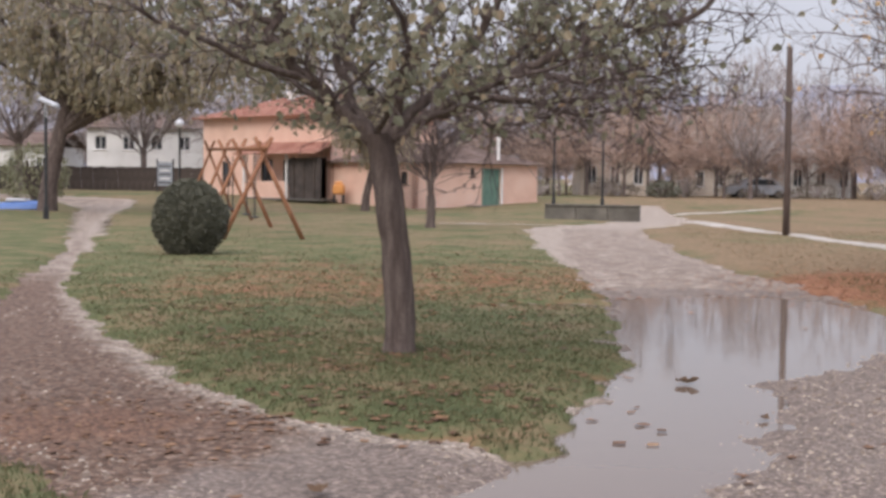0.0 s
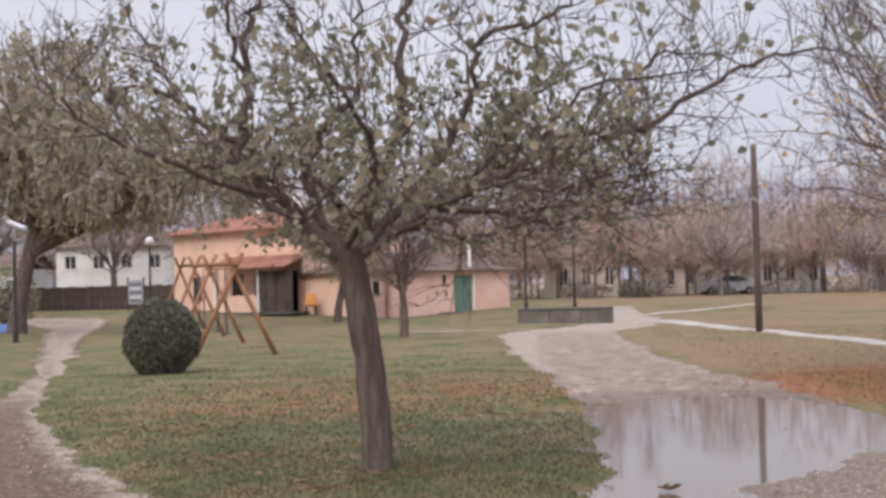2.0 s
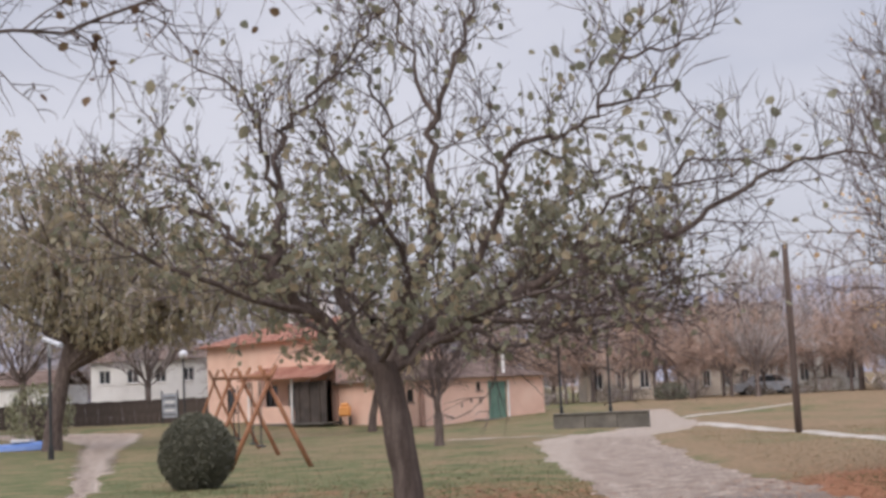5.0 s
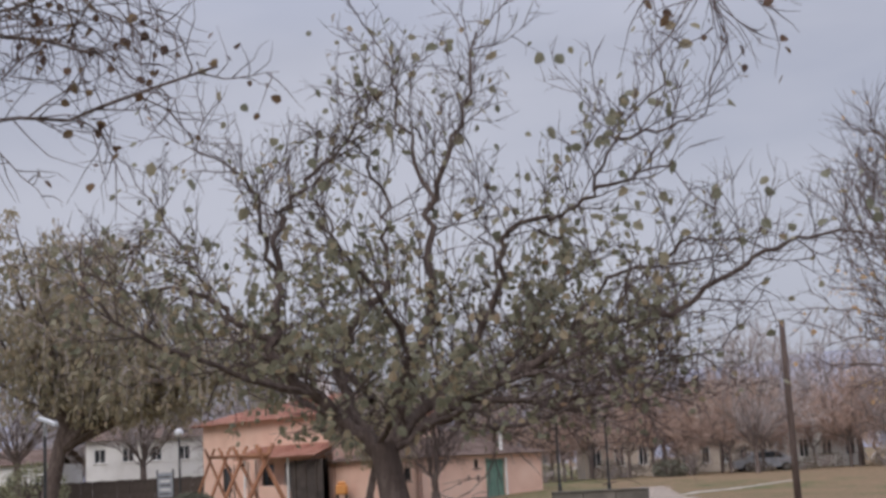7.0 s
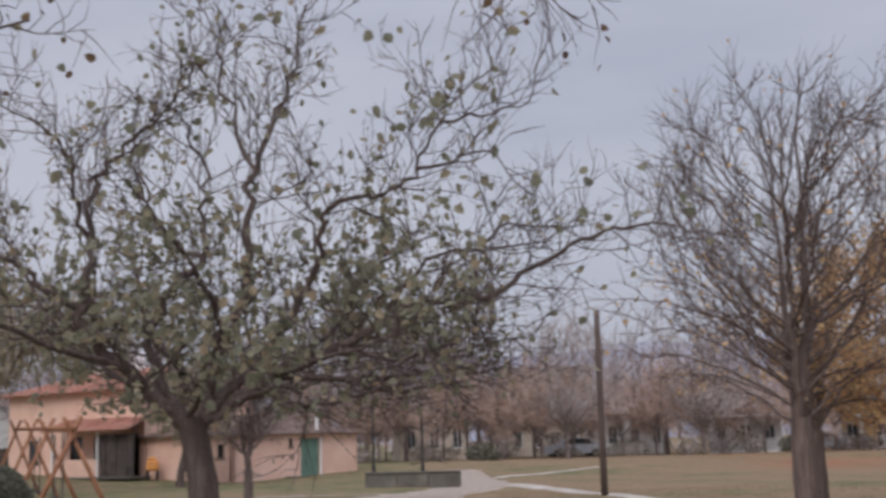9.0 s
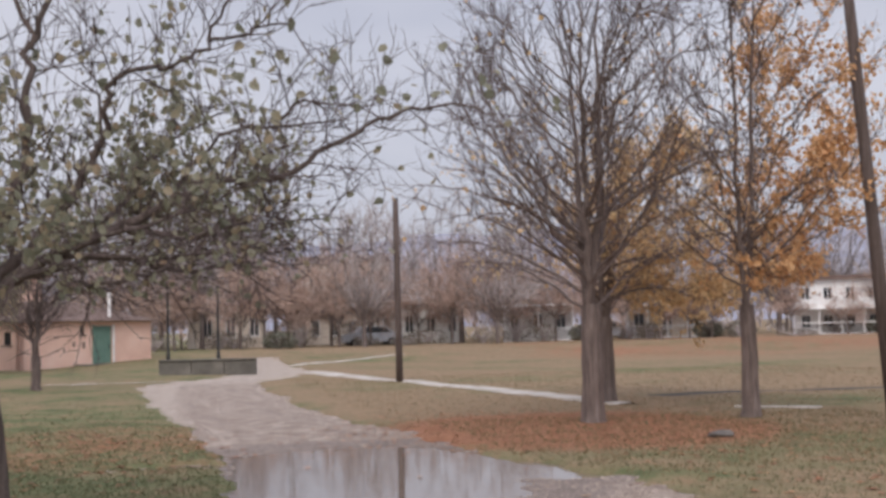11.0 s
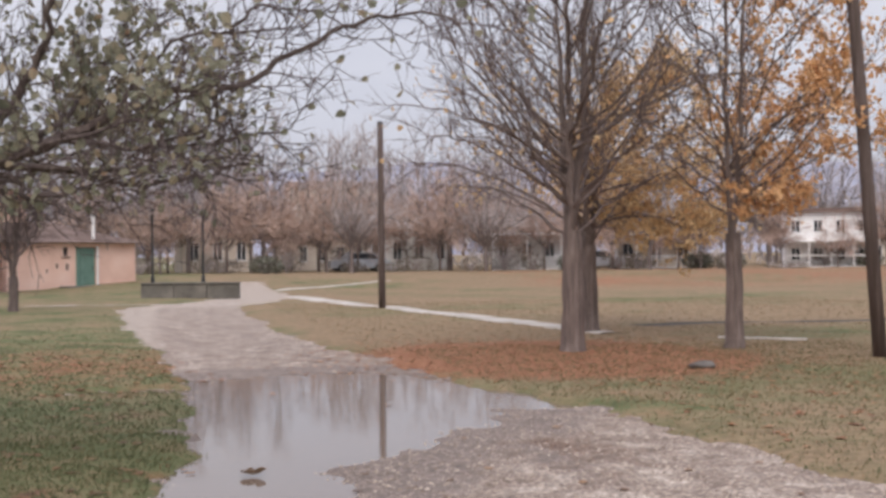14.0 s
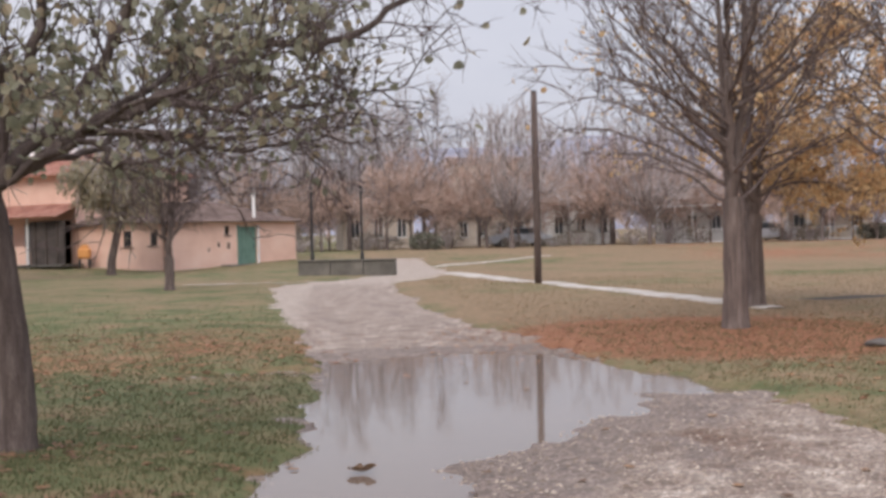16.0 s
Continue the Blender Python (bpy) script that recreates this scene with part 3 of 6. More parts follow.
ribbon("footpath", FAR_PATH, PALE, "thin pale path to the park's far edge", "path")
ribbon("footpath", FIELD_PATH, PALE, "pale trodden path over the field", "path")


# ---- trees ----
def bent(start, way, length, rng, n=4, curl=0.25, lift=0.0):
    """Points of a crooked branch."""
    pts, d = [Vector(start)], Vector(way).normalized()
    for i in range(n):
        d = (d + Vector((rng.gauss(0, curl), rng.gauss(0, curl), rng.gauss(0, curl) + lift))).normalized()
        pts.append(pts[-1] + d * (length / n))
    return pts


def side_way(d, spread, rng):
    d = Vector(d).normalized()
    s = d.orthogonal().normalized()
    s.rotate(Matrix.Rotation(rng.uniform(0, 6.283), 3, d))
    return (d * math.cos(spread) + s * math.sin(spread)).normalized()


def sprout(wood, twigs, tips, pts, radius, level, rng, spec):
    """Grow side branches along pts. spec: one dict a level."""
    if level >= len(spec):
        return
    s = spec[level]
    total = sum((b - a).length for a, b in zip(pts, pts[1:]))
    many = max(2, round(s["count"] * total)) if s.get("per_metre") else s["count"]
    for k in range(many):
        t = s["from"] + (1 - s["from"]) * (k + rng.random()) / many
        x = t * (len(pts) - 1)
        i = min(int(x), len(pts) - 2)
        p = pts[i].lerp(pts[i + 1], x - i)
        way = side_way(pts[i + 1] - pts[i], radians(rng.uniform(*s["spread"])), rng)
        way = (way + Vector((0, 0, s.get("up", 0.0)))).normalized()
        length = s["length"] * rng.uniform(0.6, 1.25) * (1.15 - 0.45 * t) * (total if s.get("relative") else 1.0)
        r = max(radius * s["thin"] * (1.1 - 0.5 * t), s.get("least", 0.004))
        line = bent(p, way, length, rng, s.get("n", 4), s.get("curl", 0.2), s.get("lift", 0.0))
        radii = [r * (1 - 0.75 * j / (len(line) - 1)) for j in range(len(line))]
        (wood if level == 0 and s.get("wood", True) else twigs).tube(line, radii, 5 if level == 0 else 3)
        if s.get("leafy", level == len(spec) - 1):
            tips.extend((line[j], line[j] - line[j - 1]) for j in range(1, len(line)))
        sprout(wood, twigs, tips, line, r, level + 1, rng, spec)


def tree(name, place, limbs, spec, bark, twig_mat, seed, label, leaves=(), group="", sides=10, category="tree"):
    """limbs: (points from the foot, first radius, last radius, whether it is the trunk).
    leaves: (material, count, size, where(p) -> chance, droop, label)."""
    rng = random.Random(seed)
    top = thing(name, pose(*place), label, category, group)
    wood, twigs, tips = Pile(), Pile(), []
    for points, r0, r1, sprouting in limbs:
        pts = [Vector(p) for p in points]
        fine = []
        for i in range(len(pts) - 1):
            a, b = pts[max(i - 1, 0)], pts[min(i + 2, len(pts) - 1)]
            for k in range(4):
                t = k / 4
                p, q = pts[i], pts[i + 1]
                c = 0.5 * ((2 * p) + (q - a) * t + (2 * a - 5 * p + 4 * q - b) * t * t + (-a + 3 * p - 3 * q + b) * t ** 3)
                fine.append(c)
        fine.append(pts[-1])
        m = len(fine) - 1
        fine = [f if j in (0, m) else f + Vector((rng.gauss(0, 1), rng.gauss(0, 1), rng.gauss(0, 0.5))) * (max(r0 * 0.16, 0.03) if sprouting else r0 * 0.04) for j, f in enumerate(fine)]
        radii = [(r0 + (r1 - r0) * (j / m) ** 0.9) * rng.uniform(0.95, 1.05) for j in range(m + 1)]
        if points[0][2] < 0.1:
            radii[0] *= 1.38
            radii[1] *= 1.10
        wood.tube(fine, radii, sides)
        if sprouting:
            sprout(wood, twigs, tips, fine, r1 + 0.5 * (r0 - r1), 0, rng, spec)
    wood.mesh("trunk", bark, top, smooth=True)
    if twigs.v:
        twigs.mesh("crown", twig_mat, top)
    for mat, count, size, chance, droop, tag in leaves:
        pile, done, tries = Pile(), 0, 0
        while done < count and tries < count * 30 and tips:
            tries += 1
            p, d = tips[rng.randrange(len(tips))]
            if rng.random() > chance(p):
                continue
            q = p + Vector((rng.gauss(0, 0.04), rng.gauss(0, 0.04), rng.gauss(0, 0.04))) * max(size / 0.07, 1)
            w = Vector((rng.gauss(0, 1), rng.gauss(0, 1), rng.gauss(0, 0.8) - droop))
            pile.leaf(q, w, size * rng.uniform(0.6, 1.3), rng, 0.75)
            done += 1
        pile.mesh("foliage", mat, top, tag)
    return top


# the tree on the grass island: short leaning trunk, wide crown
MAIN_LIMBS = [
    ([(0.0, 0, -0.05), (0.0, 0, 0.4), (-0.03, 0.0, 0.9), (-0.11, 0, 1.45), (-0.2, 0, 2.0)], 0.142, 0.128, False),
    ([(-0.26, 0.0, 1.94), (-0.55, -0.1, 2.21), (-0.79, -0.2, 2.44), (-1.03, -0.3, 2.7), (-1.12, -0.35, 2.94)], 0.075, 0.045, True),
    ([(-1.12, -0.35, 2.94), (-1.09, -0.3, 3.28), (-1.07, -0.2, 3.76), (-1.06, -0.1, 4.09), (-0.86, 0.0, 4.42), (-0.54, 0.1, 4.72), (-0.32, 0.1, 5.0), (-0.15, 0.1, 5.29)], 0.042, 0.008, True),
    ([(-1.08, -0.2, 3.6), (-1.17, -0.4, 3.89), (-1.15, -0.6, 4.18), (-1.34, -0.7, 4.46), (-1.69, -0.8, 4.67)], 0.026, 0.007, True),
    ([(-1.12, -0.35, 2.94), (-1.4, -0.5, 3.11), (-1.65, -0.6, 3.34), (-1.96, -0.6, 3.45), (-2.4, -0.5, 3.47), (-2.84, -0.4, 3.73)], 0.036, 0.007, True),
    ([(-1.03, -0.3, 2.7), (-1.46, 0.3, 2.99), (-1.76, 0.7, 3.21), (-2.27, 1.0, 4.08), (-2.61, 1.2, 4.48)], 0.03, 0.007, True),
    ([(-0.24, 0.0, 1.97), (-0.49, 0.2, 2.35), (-0.63, 0.35, 2.82), (-0.41, 0.4, 3.19), (-0.14, 0.4, 3.48)], 0.05, 0.035, True),
    ([(-0.14, 0.4, 3.48), (-0.16, 0.4, 3.85), (-0.07, 0.4, 4.29), (-0.25, 0.3, 4.63), (-0.43, 0.2, 4.9)], 0.03, 0.007, True),
    ([(-0.14, 0.4, 3.48), (-0.44, 0.6, 3.71), (-0.68, 0.8, 3.98), (-0.83, 0.9, 4.37), (-0.97, 1.0, 4.75)], 0.026, 0.007, True),
    ([(-0.17, 0.0, 1.96), (0.06, -0.2, 2.51), (0.29, -0.3, 3.1), (0.3, -0.3, 3.76), (0.44, -0.3, 4.3), (0.63, -0.3, 4.73), (0.79, -0.3, 5.25), (0.87, -0.3, 5.72)], 0.055, 0.008, True),
    ([(0.37, -0.3, 4.07), (0.25, -0.1, 4.7), (0.06, 0.1, 5.25), (-0.03, 0.2, 5.73)], 0.024, 0.007, True),
    ([(-0.12, 0.0, 1.96), (0.4, 0.1, 2.53), (0.7, 0.1, 2.91), (0.85, 0.1, 3.17)], 0.055, 0.032, True),
    ([(0.85, 0.1, 3.17), (0.91, 0.2, 3.54), (0.84, 0.3, 3.88), (0.64, 0.4, 4.24)], 0.022, 0.006, True),
    ([(0.85, 0.1, 3.17), (1.01, -0.2, 3.69), (1.17, -0.3, 3.89), (1.53, -0.4, 3.93), (1.8, -0.4, 4.1), (2.0, -0.4, 4.43), (2.16, -0.4, 4.78), (2.55, -0.4, 5.07)], 0.03, 0.007, True),
    ([(1.86, -0.4, 4.15), (2.19, -0.5, 4.22), (2.53, -0.6, 4.28)], 0.02, 0.006, True),
    ([(2.07, -0.4, 4.56), (2.43, -0.4, 4.64), (2.88, -0.4, 4.76)], 0.018, 0.006, True),
    ([(-0.12, 0.0, 1.93), (0.52, 0.1, 2.37), (1.1, 0.2, 2.61), (1.53, 0.2, 2.82), (1.9, 0.2, 3.01), (2.37, 0.2, 2.99), (2.85, 0.2, 3.27), (3.28, 0.2, 3.53), (3.7, 0.2, 3.65), (4.11, 0.2, 3.71), (4.51, 0.2, 3.64)], 0.055, 0.008, True),
    ([(1.53, 0.2, 2.82), (1.98, 0.1, 3.41), (2.43, 0.0, 3.48), (3.1, 0.0, 3.54)], 0.022, 0.006, True),
    ([(2.43, 0.0, 3.48), (2.68, 0.0, 3.7), (3.26, 0.0, 3.62)], 0.02, 0.006, True),
    ([(-0.12, 0.0, 1.96), (0.6, -0.4, 2.24), (0.89, -0.6, 2.07), (1.23, -0.8, 2.12), (1.6, -1.0, 2.25)], 0.034, 0.006, True),
    ([(0.52, 0.1, 2.37), (1.07, 0.9, 2.35), (1.68, 1.2, 2.39), (2.25, 1.3, 2.48)], 0.034, 0.006, True),
    ([(1.1, 0.2, 2.61), (1.55, -0.6, 2.45), (1.97, -0.9, 2.51), (2.3, -1.0, 2.62)], 0.028, 0.006, True),
    ([(-0.32, 0.3, 2.4), (-0.7, 1.0, 2.85), (-0.9, 1.7, 3.4), (-1.3, 2.2, 3.9)], 0.042, 0.008, True),
    ([(0.10, -0.4, 2.35), (0.15, -1.0, 2.8), (-0.1, -1.5, 3.3), (-0.4, -1.8, 3.7)], 0.036, 0.008, True),
    ([(-0.45, -0.1, 2.12), (-1.0, 0.5, 2.45), (-1.5, 0.9, 2.75), (-2.0, 1.1, 3.0)], 0.04, 0.008, True),
    ([(0.52, 0.1, 2.37), (1.05, 0.8, 2.9), (1.4, 1.3, 3.4), (1.9, 1.6, 3.8)], 0.034, 0.008, True),
    ([(-0.79, -0.2, 2.44), (-1.5, -0.9, 2.7), (-2.1, -1.3, 3.0), (-2.5, -1.5, 3.4)], 0.034, 0.008, True),
    ([(-0.20, 0, 1.95), (-0.05, -0.7, 2.2), (0.1, -1.4, 2.35), (0.5, -1.9, 2.5)], 0.034, 0.007, True),
    ([(-0.20, 0, 1.95), (-0.55, 0.9, 2.15), (-0.8, 1.7, 2.3), (-0.9, 2.3, 2.6)], 0.034, 0.007, True),
    ([(0.52, 0.1, 2.37), (1.1, -0.3, 2.3), (1.7, -0.4, 2.3), (2.4, -0.3, 2.42)], 0.032, 0.006, True),
    ([(1.1, 0.2, 2.61), (1.7, 0.6, 2.55), (2.3, 0.7, 2.6), (3.0, 0.6, 2.75)], 0.03, 0.006, True),
    ([(0.52, 0.1, 2.37), (0.9, 0.5, 2.6), (1.4, 0.6, 2.75), (2.0, 0.4, 2.85)], 0.03, 0.006, True),
    ([(1.1, -0.3, 2.3), (1.6, 0.1, 2.2), (2.1, 0.2, 2.25), (2.6, 0.2, 2.4)], 0.024, 0.006, True),
    ([(0.52, 0.1, 2.37), (1.0, -0.9, 2.45), (1.6, -1.1, 2.6), (2.2, -1.1, 2.85)], 0.028, 0.006, True),
    ([(0.25, 0.1, 2.15), (0.5, 1.0, 2.3), (0.6, 1.8, 2.6), (0.9, 2.4, 3.0)], 0.034, 0.007, True),
]
MAIN_SPEC = [dict(count=5.2, per_metre=True, spread=(28, 65), length=0.85, thin=0.34, least=0.0075, n=6, curl=0.15, up=0.20, lift=0.04, **{"from": 0.15}, leafy=False),
             dict(count=5, spread=(25, 60), length=0.5, thin=0.55, least=0.006, n=4, curl=0.16, up=0.15, lift=0.03, **{"from": 0.15}, leafy=True),
             dict(count=2, spread=(20, 55), length=0.26, thin=0.6, least=0.0048, n=3, curl=0.18, up=0.1, **{"from": 0.2}, leafy=True)]


def main_chance(p):
    if p.z < 1.95:
        return 0.0
    low = 1.0 if p.z < 3.2 else max(0.07, 1.0 - (p.z - 3.2) * 0.95)
    low *= 1.0 if noise.noise(p * 1.8) > 0.04 else 0.14
    thin_right = 0.10 if p.x > 2.3 else 0.26 if p.x > 0.9 and p.z < 2.75 else 0.8 if p.x < -1.6 else 1.0
    return low * thin_right


tree("park_tree", (-0.94, 12.45, 0.03), MAIN_LIMBS, MAIN_SPEC, BARK_DARK, TWIG, 3,
     "crooked dark-barked tree with sparse olive leaves on the grass", [(OLIVE_LEAF, 5200, 0.082, main_chance, 0.9, "sparse olive-green autumn leaves"),
      (OLIVE_LEAF, 230, 0.115, lambda p: 0.0 if p.z < 3.7 else 1.0 if p.x > 1.4 else 0.35, 0.9, "last large leaves on the top twigs")], sides=14)


def leader_tree(height, spread, r0, fork, leaders, sides, rng, low_limbs=4):
    """A straight trunk, a few near-upright leaders, and side limbs that arch out and up from them."""
    limbs = [([(0, 0, -0.08), (0.02, 0, fork * 0.5), (0, 0, fork)], r0, r0 * 0.82, False)]
    for i in range(leaders):
        w = 2 * math.pi * (i + 0.3 * rng.random()) / leaders
        c, s = math.cos(w), math.sin(w)
        o = spread * rng.uniform(0.06, 0.17)
        top = height * rng.uniform(0.9, 1.0)
        line = [(0, 0, fork * 0.92), (c * o * 0.45, s * o * 0.45, fork + (top - fork) * 0.2), (c * o * 0.8, s * o * 0.8, fork + (top - fork) * 0.55), (c * o * 1.15, s * o * 1.15, top)]
        limbs.append((line, r0 * rng.uniform(0.42, 0.56), 0.010, True))
        for j in range(sides):
            t = 0.04 + 0.72 * (j + rng.random()) / sides
            z = fork + (top - fork) * t
            k = o * min(1.15, 0.2 + t * 1.5)
            v = w + rng.uniform(-1.3, 1.3)
            reach = spread * (1.0 - 0.66 * t) * rng.uniform(0.75, 1.1)
            p = Vector((c * k, s * k, z))
            out = Vector((math.cos(v), math.sin(v), 0))
            limbs.append(([p, p + out * reach * 0.35 + Vector((0, 0, reach * 0.28)), p + out * reach * 0.75 + Vector((0, 0, reach * 0.75)),
                           p + out * reach + Vector((0, 0, min(reach * 1.15 + 0.3, max(height * (1.0 - 0.42 * (reach / spread) ** 2) * rng.uniform(0.9, 1.0) - z, reach * 0.8))))], r0 * (0.145 - 0.065 * t), 0.007, True))
    for j in range(low_limbs):
        v = 2 * math.pi * (j + rng.random() * 0.6) / low_limbs
        out = Vector((math.cos(v), math.sin(v), 0))
        p = Vector((0, 0, fork * rng.uniform(0.9, 1.8)))
        reach = spread * rng.uniform(0.85, 1.1)
        limbs.append(([p, p + out * reach * 0.35 + Vector((0, 0, 0.55)), p + out * reach * 0.72 + Vector((0, 0, 0.95)), p + out * reach + Vector((0, 0, 1.0))],
                      r0 * 0.145, 0.007, True))
    return limbs


def low_boughs(n, z, reach, rng):
    """Thin lower boughs that arch out and hang towards the lawn."""
    out = []
    for k in range(n):
        v = rng.uniform(-1.5, 1.5)
        d = Vector((math.cos(v), math.sin(v), 0)) * reach * rng.uniform(0.5, 1.0)
        a = Vector((0, 0, z * rng.uniform(0.9, 1.3)))
        out.append(([a, a + d * 0.4 + Vector((0, 0, 0.3)), a + d * 0.8 + Vector((0, 0, 0.05)), a + d + Vector((0, 0, -0.2))], 0.02, 0.006, True))
    return out


def upswept(height, spread, n, rng, r0, fork, lean=(0, 0), low=0.25):
    """A short trunk that breaks into many rising limbs."""
    limbs = [([(0, 0, -0.08), (lean[0] * 0.4, lean[1] * 0.4, fork * 0.5), (lean[0], lean[1], fork)], r0, r0 * 0.8, False)]
    for i in range(n):
        w = 2 * math.pi * (i + rng.random() * 0.7) / n
        out = spread * (0.25 + 0.75 * ((i * 0.618) % 1.0))
        top = height * (1.0 - 0.45 * (out / spread) ** 1.6 * rng.uniform(0.6, 1.2))
        z0 = fork * rng.uniform(0.75, 1.0)
        c, s = math.cos(w), math.sin(w)
        limbs.append(([(lean[0], lean[1], z0), (lean[0] + c * out * 0.45, lean[1] + s * out * 0.45, z0 + (top - z0) * 0.24),
                       (lean[0] + c * out * 0.88, lean[1] + s * out * 0.88, z0 + (top - z0) * 0.6), (lean[0] + c * out, lean[1] + s * out, top)],
                      r0 * rng.uniform(0.20, 0.34), 0.010, True))
    for i in range(int(n * low)):
        w = 2 * math.pi * rng.random()
        c, s = math.cos(w), math.sin(w)
        out = spread * rng.uniform(0.8, 1.15)
        z1 = fork + height * rng.uniform(0.05, 0.22)
        limbs.append(([(lean[0], lean[1], fork * 0.9), (c * out * 0.4, s * out * 0.4, fork + 0.5 * (z1 - fork) + 0.3), (c * out * 0.8, s * out * 0.8, z1 + 0.2),
                       (c * out, s * out, z1)], r0 * 0.22, 0.010, True))
    return limbs


UP_SPEC = [dict(count=9, spread=(25, 60), length=1.0, thin=0.34, least=0.0095, n=5, curl=0.12, up=0.18, lift=0.05, **{"from": 0.2}, leafy=True),
           dict(count=6, spread=(20, 55), length=0.5, thin=0.5, least=0.0065, n=4, curl=0.13, up=0.15, lift=0.05, **{"from": 0.15}, leafy=True)]

rng = random.Random(11)
tree("bare_tree", (7.5, 22.3, 0.02), leader_tree(7.9, 3.0, 0.20, 2.0, 3, 15, rng, 13), UP_SPEC, BARK_GREY, TWIG, 21,
     "bare grey-barked tree with dense upswept branches among fallen leaves",
     [(YELLOW_LEAF, 160, 0.09, lambda p: 1.0 if p.z > 3 else 0.1, 0.6, "last few yellow leaves")], group="trees by the road")
tree("bare_tree", (9.75, 28.4, 0.02), leader_tree(5.9, 3.3, 0.20, 1.8, 3, 7, rng, 11) + low_boughs(7, 2.25, 3.4, rng), UP_SPEC, BARK_GREY, TWIG, 22,
     "half-bare tree with yellow-brown leaves on its lower boughs",
     [(YELLOW_LEAF, 13500, 0.09, lambda p: (1.0 if p.z < 5.2 else 0.5) * (1.0 if noise.noise(p * 1.3) > -0.1 else 0.25) if p.x > -0.3 else 0.05, 0.6, "yellow-brown autumn leaves")], group="trees by the road")
tree("orange_tree", (10.45, 22.6, 0.02), leader_tree(8.6, 2.5, 0.155, 1.95, 2, 12, rng, 8) + low_boughs(4, 2.5, 1.3, rng), UP_SPEC, BARK_GREY, TWIG, 23,
     "slim grey-barked tree keeping bright orange autumn leaves",
     [(ORANGE_LEAF, 9000, 0.085, lambda p: (0.0 if p.z < 2.25 else 1.0 if p.x > 0.35 or p.z < 2.9 else 0.04) * (0.5 if p.z > 4.8 else 1.0) * (1.0 if noise.noise(p * 1.5) > -0.1 else 0.15), 0.7, "bright orange autumn leaves")],
     group="trees by the road")

# the small bare tree before the outhouse
tree("small_tree", (-3.5, 45.0, 0.0), leader_tree(4.7, 2.1, 0.165, 1.1, 5, 4, rng, 2),
     [dict(count=9, spread=(25, 60), length=1.0, thin=0.4, least=0.014, n=4, curl=0.15, up=0.2, **{"from": 0.15}),
      dict(count=5, spread=(25, 55), length=0.5, thin=0.6, least=0.010, n=3, curl=0.15, up=0.1, **{"from": 0.15})],
     BARK_DARK, TWIG, 31, "small bare forked tree on the lawn")


# the old willow, with hanging strands
def willow(place, seed, ends, size, strands_each, leaf_mat, label, trunk_r=0.62, floor=1.0):
    rng = random.Random(seed)
    top = thing("willow_tree", pose(*place), label, "tree", "weeping trees")
    wood, strands, leaves = Pile(), Pile(), Pile()
    k = size
    wood.tube([(0, 0, -0.1), (0.1 * k, 0, 1.2 * k), (0.5 * k, 0, 3.0 * k), (0.9 * k, 0, 4.6 * k)], [trunk_r, trunk_r * 0.78, trunk_r * 0.7, trunk_r * 0.58], 12)
    for ex, ey, ez in ends:
        low = ex > 4 * k
        a = Vector((0.55, 0, 3.4)) * k if low else Vector((0.9, 0, 4.5)) * k
        e = Vector((ex, ey, ez))
        mid = a.lerp(e, 0.5) + Vector((0, 0, 0.5 if low else 0.2)) * k
        line = [a, a.lerp(mid, 0.5) + Vector((rng.gauss(0, .1), 0, 0)), mid, mid.lerp(e, 0.5) + Vector((0, rng.gauss(0, .2), 0.3)), e]
        wood.tube(line, [q * trunk_r for q in (0.42, 0.27, 0.18, 0.12, 0.06)], 7)
        for n in range(strands_each):
            p = a.lerp(e, rng.uniform(0.25, 1.0)) + Vector((0, 0, 0.2 * k))
            w = Vector((rng.gauss(0, 1), rng.gauss(0, 1), rng.uniform(0.1, 0.9))).normalized()
            s = [p, p + w * rng.uniform(0.5, 1.6) * k]
            drop = rng.uniform(0.3, 2.9) * k
            s += [s[-1] + w * 0.45 * k + Vector((0, 0, -0.3 * k)), s[-1] + w * 0.7 * k + Vector((0, 0, -drop * 0.6)), s[-1] + w * 0.75 * k + Vector((rng.gauss(0, .1), 0, -drop))]
            s = [q if q.z > floor else Vector((q.x, q.y, floor + rng.uniform(-0.4, 2.4) * k)) for q in s]
            strands.tube(s, [0.03, 0.025, 0.02, 0.015, 0.01], 3)
            for j in range(26):
                i = rng.randrange(1, 4)
                q = s[i].lerp(s[i + 1], rng.random())
                leaves.leaf(q + Vector((rng.gauss(0, .14), rng.gauss(0, .14), rng.gauss(0, .14))), (rng.gauss(0, .5), rng.gauss(0, .5), -1), rng.uniform(0.15, 0.32), rng, 0.45)
    wood.mesh("trunk", BARK_DARK, top, smooth=True)
    strands.mesh("crown", TWIG_HAZE_TINT, top)
    leaves.mesh("foliage", leaf_mat, top, "drooping olive-brown leaves")


